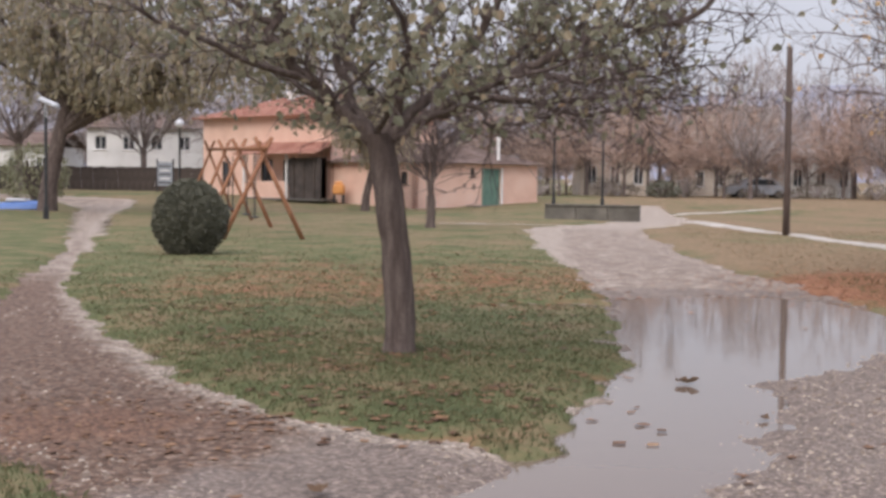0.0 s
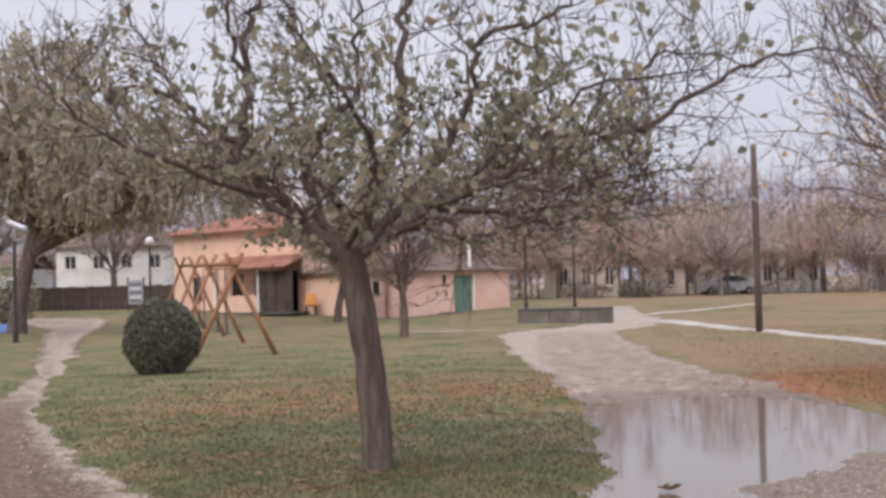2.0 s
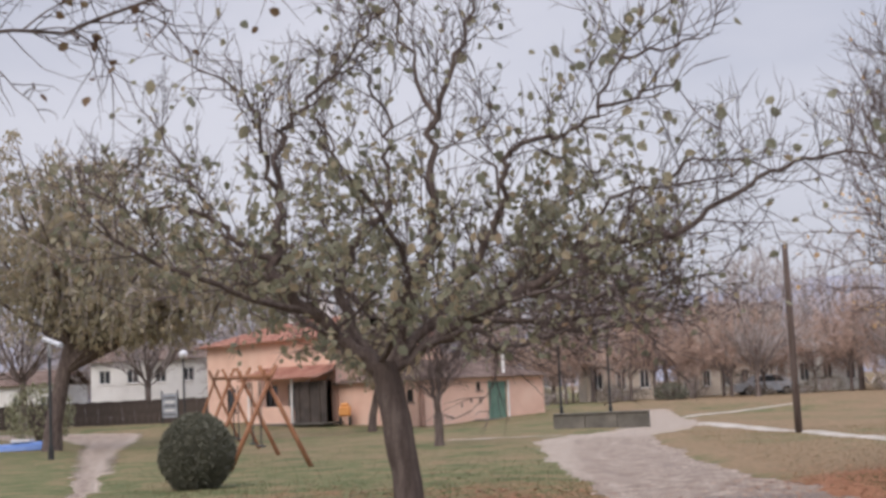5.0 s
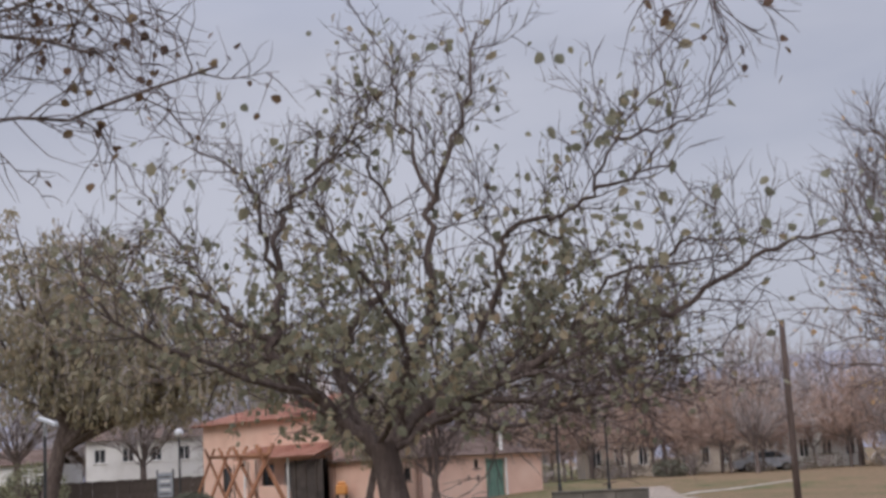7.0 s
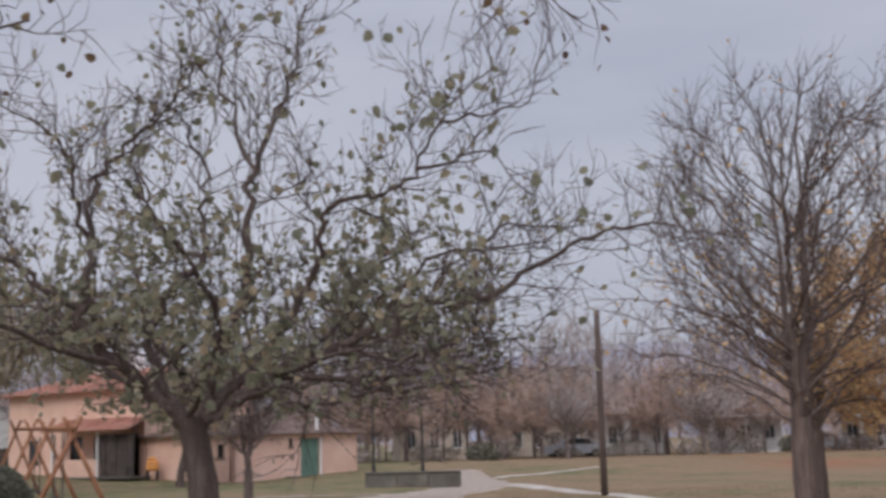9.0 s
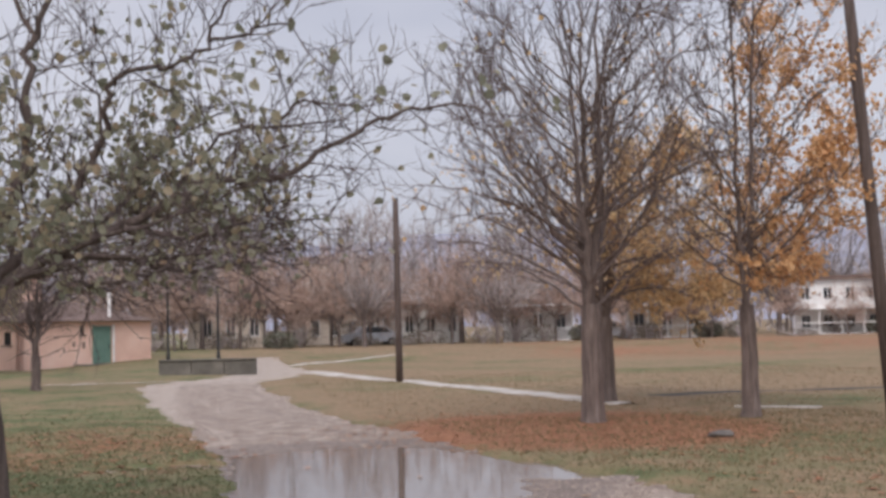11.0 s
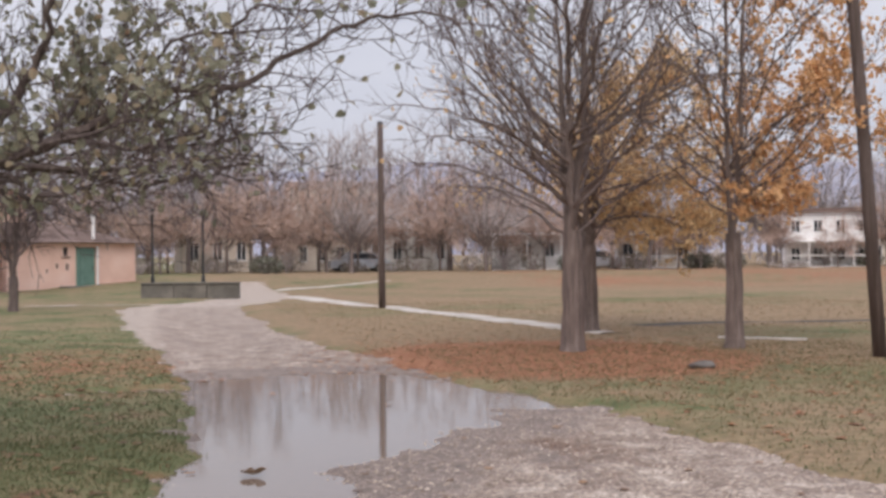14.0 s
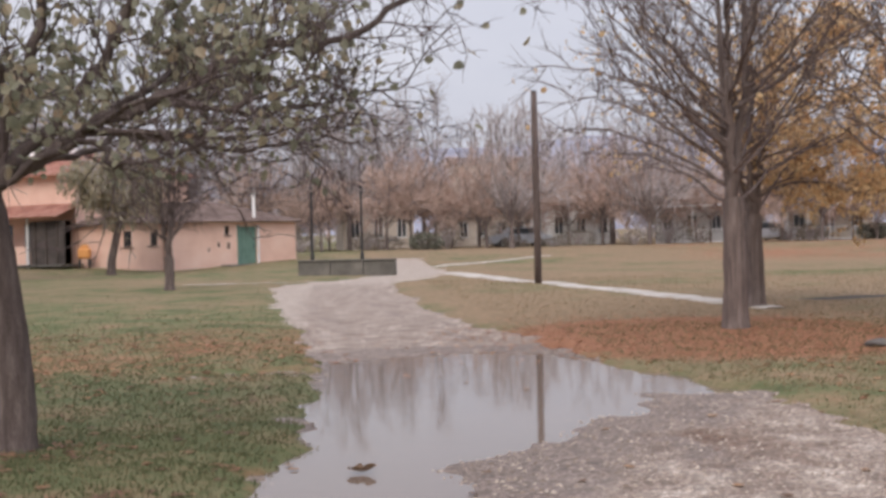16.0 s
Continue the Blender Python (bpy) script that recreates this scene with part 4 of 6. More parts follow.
willow((-21.6, 58.5, 0.0), 41, [(-0.4, 0.5, 11.0), (2.2, -0.6, 10.6), (4.6, 0.3, 8.0), (-3.2, -0.4, 9.6), (1.2, 1.8, 11.6), (0.6, -2.4, 9.8), (6.5, 0.8, 7.2),
                                (2.0, 0.5, 13.0), (-1.0, -0.8, 13.2), (-4.2, 0.4, 11.6), (0.8, 0.6, 12.6), (4.5, -0.5, 12.0), (6.5, 0.5, 10.4), (-2.0, 0.0, 12.4), (-2.2, 2.2, 9.6), (3.4, 2.4, 9.6), (3.6, -2.0, 8.8), (8.2, -0.6, 6.8), (9.8, 0.8, 6.5), (6.0, -1.2, 8.6), (-5.0, 0.5, 8.0), (9.2, -1.4, 7.4), (8.4, 1.6, 8.2), (7.2, -2.0, 7.6), (10.4, -0.2, 6.9), (9.4, 1.8, 7.0)],
       1.0, 34, WILLOW_LEAF, "big old willow with drooping olive-brown strands", 0.47, 4.5)
willow((-8.6, 66.5, 0.0), 42, [(-1.6, 0, 4.9), (0.4, 0.4, 5.4), (1.6, -0.3, 4.7), (0.3, -1.2, 5.0), (-0.8, 1.0, 5.2), (2.2, 0.4, 4.2)],
       0.62, 46, WILLOW_LEAF, "small weeping tree with golden-brown hanging leaves beside the outhouse", 0.24)

# boughs over the path, from a tree that stands beside the walker
OVER_LIMBS = [
    ([(0, 0, -0.1), (0.05, 0, 1.5), (0.1, 0.1, 3.0), (0.2, 0.3, 4.4)], 0.26, 0.18, False),
    ([(0.2, 0.3, 4.3), (0.7, 1.6, 4.8), (1.2, 3.2, 4.6), (1.9, 4.6, 4.05), (2.6, 5.4, 3.72), (3.3, 5.8, 3.75), (4.1, 5.9, 4.0)], 0.020, 0.008, True),
    ([(1.2, 3.2, 4.6), (1.7, 4.4, 4.6), (2.4, 5.6, 4.4), (3.2, 6.4, 4.3)], 0.02, 0.010, True),
    ([(0.2, 0.3, 4.4), (2.0, 0.6, 5.4), (4.2, 2.0, 5.4), (5.6, 3.8, 4.95), (6.2, 4.6, 4.35), (6.75, 4.85, 3.95)], 0.012, 0.006, True),
    ([(1.2, 3.2, 4.6), (1.6, 4.2, 4.2), (2.2, 5.0, 3.95), (2.8, 5.3, 4.1), (3.5, 5.3, 4.3)], 0.022, 0.008, True),
    ([(1.2, 3.2, 4.6), (2.0, 4.0, 4.5), (2.9, 4.8, 4.3), (3.7, 5.6, 4.35)], 0.02, 0.008, True),
    ([(0.2, 0.3, 4.4), (-0.8, -0.8, 5.6), (-1.6, -1.8, 6.6)], 0.12, 0.02, True),
    ([(0.2, 0.3, 4.4), (0.4, -0.6, 5.8), (0.6, -1.0, 7.4)], 0.12, 0.02, True),
]
OVER_SPEC = [dict(count=19, spread=(25, 65), length=0.9, thin=0.25, least=0.006, n=6, curl=0.25, up=-0.05, lift=-0.02, **{"from": 0.45}, leafy=True),
             dict(count=7, spread=(25, 65), length=0.45, thin=0.5, least=0.0042, n=4, curl=0.25, up=0.0, **{"from": 0.2}, leafy=True)]
tree("overhanging_tree", (-5.4, 1.2, 0.0), OVER_LIMBS, OVER_SPEC, BARK_GREY, TWIG, 51,
     "nearly bare tree whose long thin boughs hang over the path", [(DRY_LEAF, 420, 0.055, lambda p: 1.0, 1.2, "shrivelled brown leaves")])

# background trees: a few kinds, repeated
FAR_SPEC = [dict(count=8, spread=(20, 55), length=2.2, thin=0.4, least=0.042, n=4, curl=0.12, up=0.25, **{"from": 0.1}),
            dict(count=6, spread=(20, 55), length=1.15, thin=0.6, least=0.024, n=3, curl=0.15, up=0.15, **{"from": 0.1}),
            dict(count=2, spread=(20, 50), length=0.6, thin=0.6, least=0.015, n=2, curl=0.15, **{"from": 0.2})]
far_kinds = []
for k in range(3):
    far_kinds.append(tree("distant_tree", (30 + 14 * k, 112 + 5 * k, 0.6), upswept(11.5 - 0.7 * k, 4.0, 11, rng, 0.19, 2.4, (0, 0), 0.4), FAR_SPEC, BARK_FAR, TWIG_HAZE_TINT, 60 + k,
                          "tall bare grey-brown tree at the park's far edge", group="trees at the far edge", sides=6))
SHRUB_SPEC = [dict(count=8, spread=(20, 60), length=1.5, thin=0.4, least=0.028, n=3, curl=0.15, up=0.1, **{"from": 0.1}),
              dict(count=6, spread=(20, 60), length=0.9, thin=0.6, least=0.02, n=3, curl=0.18, **{"from": 0.1}),
              dict(count=3, spread=(20, 50), length=0.5, thin=0.6, least=0.016, n=2, curl=0.15, **{"from": 0.2})]
russet = []
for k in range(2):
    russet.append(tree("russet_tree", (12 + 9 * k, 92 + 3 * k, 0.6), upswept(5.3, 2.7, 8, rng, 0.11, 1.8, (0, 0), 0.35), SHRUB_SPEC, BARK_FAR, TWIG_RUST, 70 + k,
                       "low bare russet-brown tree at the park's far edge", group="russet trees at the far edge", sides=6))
place = random.Random(5)
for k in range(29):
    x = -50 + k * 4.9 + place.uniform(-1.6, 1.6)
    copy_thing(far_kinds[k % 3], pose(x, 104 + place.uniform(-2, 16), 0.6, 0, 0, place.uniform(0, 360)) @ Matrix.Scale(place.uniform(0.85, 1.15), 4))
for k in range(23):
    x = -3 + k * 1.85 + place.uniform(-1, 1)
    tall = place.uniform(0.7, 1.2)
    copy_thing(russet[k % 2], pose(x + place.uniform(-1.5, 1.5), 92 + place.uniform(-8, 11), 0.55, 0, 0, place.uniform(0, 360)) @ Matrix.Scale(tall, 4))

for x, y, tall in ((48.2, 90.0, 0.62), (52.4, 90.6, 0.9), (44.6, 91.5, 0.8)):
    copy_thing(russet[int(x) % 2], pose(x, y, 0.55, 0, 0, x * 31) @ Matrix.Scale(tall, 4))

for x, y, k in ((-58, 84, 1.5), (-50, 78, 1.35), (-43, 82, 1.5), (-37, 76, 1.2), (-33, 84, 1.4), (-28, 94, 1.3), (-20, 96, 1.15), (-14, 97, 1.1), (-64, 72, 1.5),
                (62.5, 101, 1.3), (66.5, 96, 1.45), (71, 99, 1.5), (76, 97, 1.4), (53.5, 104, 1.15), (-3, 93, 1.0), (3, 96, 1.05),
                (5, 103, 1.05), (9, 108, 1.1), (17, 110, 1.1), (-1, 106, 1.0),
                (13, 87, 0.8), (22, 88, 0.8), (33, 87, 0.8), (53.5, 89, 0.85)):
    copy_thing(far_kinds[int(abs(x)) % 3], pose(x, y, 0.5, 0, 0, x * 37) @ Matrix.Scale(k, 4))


# loose pale pieces whose colour stands in for haze over the woods
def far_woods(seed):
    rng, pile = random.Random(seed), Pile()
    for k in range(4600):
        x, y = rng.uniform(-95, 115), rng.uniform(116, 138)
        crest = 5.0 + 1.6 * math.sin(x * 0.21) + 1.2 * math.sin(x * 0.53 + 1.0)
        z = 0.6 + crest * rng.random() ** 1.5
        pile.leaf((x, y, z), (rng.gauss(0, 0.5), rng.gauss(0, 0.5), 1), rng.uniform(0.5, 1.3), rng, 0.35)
    return tagged(pile.mesh("far_woods", FAR_WOOD), "grey-brown woods beyond the houses, haze put into their colour", "woods", kind="stuff")


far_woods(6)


def conifer(place, height, radius, seed):
    rng = random.Random(seed)
    top = thing("conifer", pose(*place), "tall dark green conifer at the field's edge", "tree", "conifers at the field's edge")
    part_wood, needles = Pile(), Pile()
    part_wood.tube([(0, 0, -0.1), (0, 0, height * 0.5), (0, 0, height * 0.97)], [0.28, 0.16, 0.03], 8)
    for k in range(210):
        z = height * (0.06 + 0.9 * (k / 210))
        r = radius * (1 - z / height) ** 0.8 * rng.uniform(0.75, 1.15) + 0.15
        w = rng.uniform(0, 6.283)
        a, b = Vector((0, 0, z)), Vector((math.cos(w) * r, math.sin(w) * r, z - 0.25 * r))
        part_wood.tube([a, b], [0.04, 0.012], 3)
        for j in range(76):
            t = rng.uniform(0.2, 1.0)
            q = a.lerp(b, t) + Vector((rng.gauss(0, .2), rng.gauss(0, .2), rng.gauss(0, .14)))
            needles.leaf(q, (math.cos(w) + rng.gauss(0, .6), math.sin(w) + rng.gauss(0, .6), rng.uniform(-0.9, 0.1)), rng.uniform(0.14, 0.30), rng, 0.45)
    part_wood.mesh("trunk", BARK_DARK, top)
    needles.mesh("foliage", CONIFER_NEEDLE, top)


conifer((63.7, 94, 0.6), 12.6, 3.9, 81)
conifer((67.2, 98, 0.6), 10.0, 3.6, 82)


# ---- clipped bush ----
def clipped_bush(place, rx, rz, seed):
    rng = random.Random(seed)
    top = thing("clipped_bush", pose(*place), "round clipped dark evergreen bush on the lawn", "bush")
    core, leaves = bmesh.new(), Pile()
    bmesh.ops.create_icosphere(core, subdivisions=3, radius=0.9)
    for v in core.verts:
        k = 1 + 0.05 * noise.noise(v.co * 2.3)
        v.co = Vector((v.co.x * rx * k, v.co.y * rx * k, max(v.co.z * rz * k, -rz * 0.93) + rz * 0.95))
    part("core", core, HEDGE, top, smooth=True)
    for k in range(14000):
        u = Vector((rng.gauss(0, 1), rng.gauss(0, 1), rng.gauss(0, 1))).normalized()
        s = 1 + 0.06 * noise.noise(u * 2.3) + rng.gauss(0, 0.025)
        p = Vector((u.x * rx * s, u.y * rx * s, max(u.z, -0.9) * rz * s + rz * 0.95)) * 0.955
        leaves.leaf(p, u + Vector((rng.gauss(0, .7), rng.gauss(0, .7), rng.gauss(0, .7))), rng.uniform(0.035, 0.075), rng, 0.6)
    leaves.mesh("foliage", HEDGE, top)


clipped_bush((-7.02, 27.9, 0.0), 0.765, 0.81, 91)


# ---- poles, lamps ----
def pole(foot, top_at, r0, r1, label):
    ob = thing("wooden_pole", pose(*foot), label, "pole", "wooden poles")
    d = Vector(top_at) - Vector(foot)
    v, f = tube([Vector((0, 0, -0.1)), d * 0.33, d * 0.66, d], [r0, r0 * 0.93, (r0 + r1) / 2, r1], 12)
    link_mesh("post", v, f, POLE_WOOD, ob, smooth=True)
    v, f = tube([d * 0.995, d * 1.004], [r1 * 1.1, r1 * 0.95], 12)
    link_mesh("cap", v, f, METAL_DARK, ob, "flat dark pole cap")
    return ob


pole((7.65, 42.4, 0.0), (7.63, 42.4, 5.76), 0.112, 0.088, "tall plain wooden pole beside the walkway")
pole((11.7, 20.0, 0.0), (11.13, 20.1, 8.6), 0.112, 0.076, "tall leaning wooden pole on the lawn")


def park_lamp(place, height, turn, label, head="tilted"):
    ob = thing("park_lamp", pose(*place, 0, 0, turn), label, "lamp", "park lamps")
    v, f = tube([(0, 0, -0.05), (0, 0, 0.5), (0, 0, 0.52), (0, 0, height)], [0.11, 0.10, 0.065, 0.055], 10)
    link_mesh("post", v, f, METAL_DARK, ob, smooth=False)
    if head == "tilted":
        part("bracket", box((0.12, 0.10, 0.5), Matrix.Translation((0, 0, height - 0.1)), 0.02), METAL_GREY, ob)
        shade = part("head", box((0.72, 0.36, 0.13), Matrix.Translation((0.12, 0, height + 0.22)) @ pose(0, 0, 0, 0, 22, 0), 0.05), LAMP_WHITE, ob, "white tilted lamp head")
        part("rim", box((0.76, 0.40, 0.035), Matrix.Translation((0.12, 0, height + 0.15)) @ pose(0, 0, 0, 0, 22, 0), 0.01), METAL_GREY, shade)
    else:
        bm = bmesh.new()
        bmesh.ops.create_icosphere(bm, subdivisions=3, radius=0.27 if head == "globe" else 0.09, matrix=Matrix.Translation((0, 0, height + 0.25)))
        part("globe", bm, LAMP_WHITE if head == "globe" else METAL_DARK, ob, "round lamp shade", smooth=True)
        part("collar", box((0.2, 0.2, 0.09), Matrix.Translation((0, 0, height)), 0.02), METAL_DARK, ob)
    return ob


park_lamp((-17.6, 47.8, 0), 4.0, 0, "dark lamp post with a tilted white head")
park_lamp((-21.3, 79.0, 0.45), 4.0, 0, "dark lamp post with a white globe", "globe")
park_lamp((0.65, 74.0, 0.2), 3.7, 0, "slender dark lamp post near the outhouse", "small")
park_lamp((3.25, 73.5, 0.2), 3.7, 0, "slender dark lamp post near the low wall", "small")


# ---- timber swing frame ----
def swing():
    """Four crossed-pole frames in a row under one long beam."""
    a = Vector((-6.89, 34.55, 0))
    along = Vector((-0.295, 0.9555, 0))
    across = Vector((along.y, -along.x, 0))
    ob = thing("swing_frame", pose(*a), "orange-brown timber swing frame of crossed poles", "swing")
    h, half = 2.2, 1.06
    for s in (0.0, 8.35, 15.8, 26.0):
        base = along * s + Vector((0, 0, 0.018 * s))
        for side in (1, -1):
            foot = base + across * side * half + Vector((0, 0, -0.05 - 0.018 * s))
            apex = base + Vector((0, 0, h)) + along * 0.06 * side
            d = apex - foot
            v, f = tube([foot, foot + d * 0.5, foot + d * 1.2], [0.064, 0.06, 0.055], 10)
            link_mesh("leg", v, f, TIMBER, ob, smooth=True)
        for side in (1, -1):
            v, f = tube([base + across * side * 0.1 + Vector((0, 0, h + 0.2)), base + across * side * 0.1 + Vector((0, 0, h + 0.36))], [0.05, 0.045], 8)
            link_mesh("peg", v, f, TIMBER, ob)
    top = Vector((0, 0, h + 0.17))
    slope = along + Vector((0, 0, 0.018))
    v, f = tube([top - slope * 0.35, top + slope * 8, top + slope * 16, top + slope * 26.4], [0.075, 0.073, 0.07, 0.07], 10)
    link_mesh("beam", v, f, TIMBER, ob, smooth=True)
    for s in (2.6, 5.4, 11.2, 13.6):
        for o in (-0.22, 0.22):
            p = along * (s + o)
            v, f = tube([p + Vector((0, 0, h + 0.1)), p + Vector((0, 0, 0.55))], [0.012, 0.012], 5)
            link_mesh("chain", v, f, METAL_DARK, ob)
        part("seat", box((0.52, 0.2, 0.04), Matrix.Translation(along * s + Vector((0, 0, 0.53))) @ Matrix.Rotation(math.atan2(along.y, along.x), 4, "Z"), 0.01), METAL_DARK, ob, "dark swing seat")


swing()


# ---- buildings ----
def window(parent, m, w, h, name="window", frame_mat=None, depth=0.12):
    """A window set in a wall that faces -y of m; m is the middle of the opening on the wall's face."""
    win = part(name, box((w, 0.03, h), m @ Matrix.Translation((0, 0.02, 0)), 0.0), GLASS, parent)
    t = 0.07
    for dx, dz, sx, sz in ((0, h / 2, w + 2 * t, t), (0, -h / 2, w + 2 * t, t), (-w / 2, 0, t, h - t), (w / 2, 0, t, h - t), (0, 0, 0.05, h - t)):
        part("frame", box((sx, depth, sz), m @ Matrix.Translation((dx, -0.01, dz)), 0.006), frame_mat or WHITE, win)
    part("sill", box((w + 0.3, depth + 0.12, 0.05), m @ Matrix.Translation((0, -0.05, -h / 2 - 0.06)), 0.008), frame_mat or WHITE, win)
    return win


def holed_wall(length, height, thick, holes):
    """A wall in the xz plane from x = 0, its face at y = 0, with real openings (x0, x1, z0, z1)."""
    xs = sorted({0.0, length, *[h[0] for h in holes], *[h[1] for h in holes]})
    zs = sorted({0.0, height, *[h[2] for h in holes], *[h[3] for h in holes]})
    bm = bmesh.new()
    for x0, x1 in zip(xs, xs[1:]):
        for z0, z1 in zip(zs, zs[1:]):
            cx, cz = (x0 + x1) / 2, (z0 + z1) / 2
            if any(h[0] < cx < h[1] and h[2] < cz < h[3] for h in holes):
                continue
            box((x1 - x0, thick, z1 - z0), Matrix.Translation((cx, thick / 2, cz)), 0, bm)
    bmesh.ops.remove_doubles(bm, verts=bm.verts, dist=0.001)
    inner = [f for f in bm.faces if any(g is not f and (g.calc_center_median() - f.calc_center_median()).length < 1e-4 for e in f.edges for g in e.link_faces)]
    if inner:
        bmesh.ops.delete(bm, geom=inner, context="FACES")
    return bm


def tiled_roof(name, ridge_a, ridge_b, eave_a, eave_b, mat, parent, thick=0.10, rows=9):
    """One roof slope with stepped courses, from its eave to its ridge."""
    ra, rb, ea, eb = (Vector(p) for p in (ridge_a, ridge_b, eave_a, eave_b))
    v, f = [], []
    n = (rb - ra).cross(ea - ra).normalized()
    if n.z < 0:
        n = -n
    for r in range(rows):
        for t, up in ((r / rows, thick), ((r + 1) / rows, thick * 0.45)):
            v += [ea.lerp(ra, t) + n * up, eb.lerp(rb, t) + n * up]
    m = len(v)
    v += [ea, eb, ra, rb]
    f = [(i, i + 1, i + 3, i + 2) for i in range(0, m - 2, 2)]
    f += [(m, m + 1, 1, 0), (m, m + 2, m + 3, m + 1), (m, *range(0, m, 2), m + 2), (m + 1, m + 3, *range(m - 1, 0, -2))]
    return link_mesh(name, v, f, mat, parent)


def door_leaf(parent, m, w, h, mat, planks=5):
    door = part("door", box((w, 0.05, h), m, 0.005), mat, parent, "closed green door")
    for k in range(planks):
        part("plank", box((w / planks - 0.02, 0.03, h - 0.06), m @ Matrix.Translation((-w / 2 + (k + 0.5) * w / planks, -0.04, 0)), 0.006), mat, door)
    part("handle", box((0.04, 0.06, 0.16), m @ Matrix.Translation((w * 0.36, -0.08, 0)), 0.01), METAL_DARK, door)


FARM = pose(-6.47, 70.0, 0.05, 0, 0, 48.65)


def outhouse():
    ob = thing("outhouse", FARM, "low pink rendered outhouse with a green door", "house")
    L, D, Hh = 9.4, 6.6, 2.42
    part("wall", holed_wall(L, Hh, 0.25, [(5.06, 6.4, 0.0, 2.2), (4.05, 4.35, 1.75, 2.2)]), PINK, ob)
    left = part("wall", holed_wall(D, Hh, 0.25, [(3.5, 4.1, 1.25, 2.05), (5.5, 6.0, 1.3, 1.95)]), PINK, ob)
    left.matrix_local = pose(0, D, 0, 0, 0, -90)
    part("wall", box((0.25, D - 0.25, Hh), Matrix.Translation((L - 0.125, D / 2 + 0.125, Hh / 2)), 0), PINK, ob)
    part("wall", box((L - 0.5, 0.25, Hh), Matrix.Translation((L / 2, D - 0.125, Hh / 2)), 0), PINK, ob)
    part("inside", box((L - 0.6, D - 0.6, 0.05), Matrix.Translation((L / 2, D / 2, 0.05)), 0), DARK, ob)
    door_leaf(ob, Matrix.Translation((5.73, 0.12, 1.1)), 1.30, 2.16, GREEN_PAINT)
    for x in (4.99, 6.47):
        part("jamb", box((0.12, 0.3, 2.25), Matrix.Translation((x, 0.10, 1.125)), 0.01), WHITE if x > 6 else GREEN_PAINT, ob)
    part("step", box((2.4, 0.7, 0.18), Matrix.Translation((4.9, -0.36, 0.12)), 0.02), MOSSY, ob, "dark worn doorstep")
    window(ob, Matrix.Translation((4.2, 0.1, 1.975)), 0.26, 0.42, frame_mat=DARK)
    for y, w, z, h in ((D - 3.8, 0.56, 1.65, 0.76), (D - 5.75, 0.46, 1.62, 0.62)):
        window(ob, pose(0.1, y, z, 0, 0, -90), w, h, frame_mat=DARK)
    e, ridge, z = 0.3, 3.5, Hh - 0.02
    ra, rb = (2.9, D / 2, ridge), (L - 2.9, D / 2, ridge)
    tiled_roof("roof", ra, rb, (-e, -e, z), (L + e, -e, z), TILE_DULL, ob)
    tiled_roof("roof", ra, rb, (-e, D + e, z), (L + e, D + e, z), TILE_DULL, ob)
    tiled_roof("roof", ra, (2.9, D / 2 + 0.01, ridge), (-e, -e, z), (-e, D + e, z), TILE_DULL, ob)
    tiled_roof("roof", rb, (L - 2.9, D / 2 + 0.01, ridge), (L + e, -e, z), (L + e, D + e, z), TILE_DULL, ob)
    v, f = tube([(6.5, 0.3, 2.3), (6.5, 0.3, 3.7), (6.5, 0.3, 3.72), (6.5, 0.3, 3.95)], [0.085, 0.085, 0.12, 0.12], 10)
    link_mesh("flue", v, f, WHITE, ob, "white flue pipe")
    for x, z, s in ((2.9, 1.0, 0.12), (3.6, 1.25, 0.16), (4.3, 1.2, 0.2)):
        part("patch", box((s, 0.012, s * 1.6), Matrix.Translation((x, -0.008, z)), 0.004), TILE_DULL, ob, "worn patch of render")


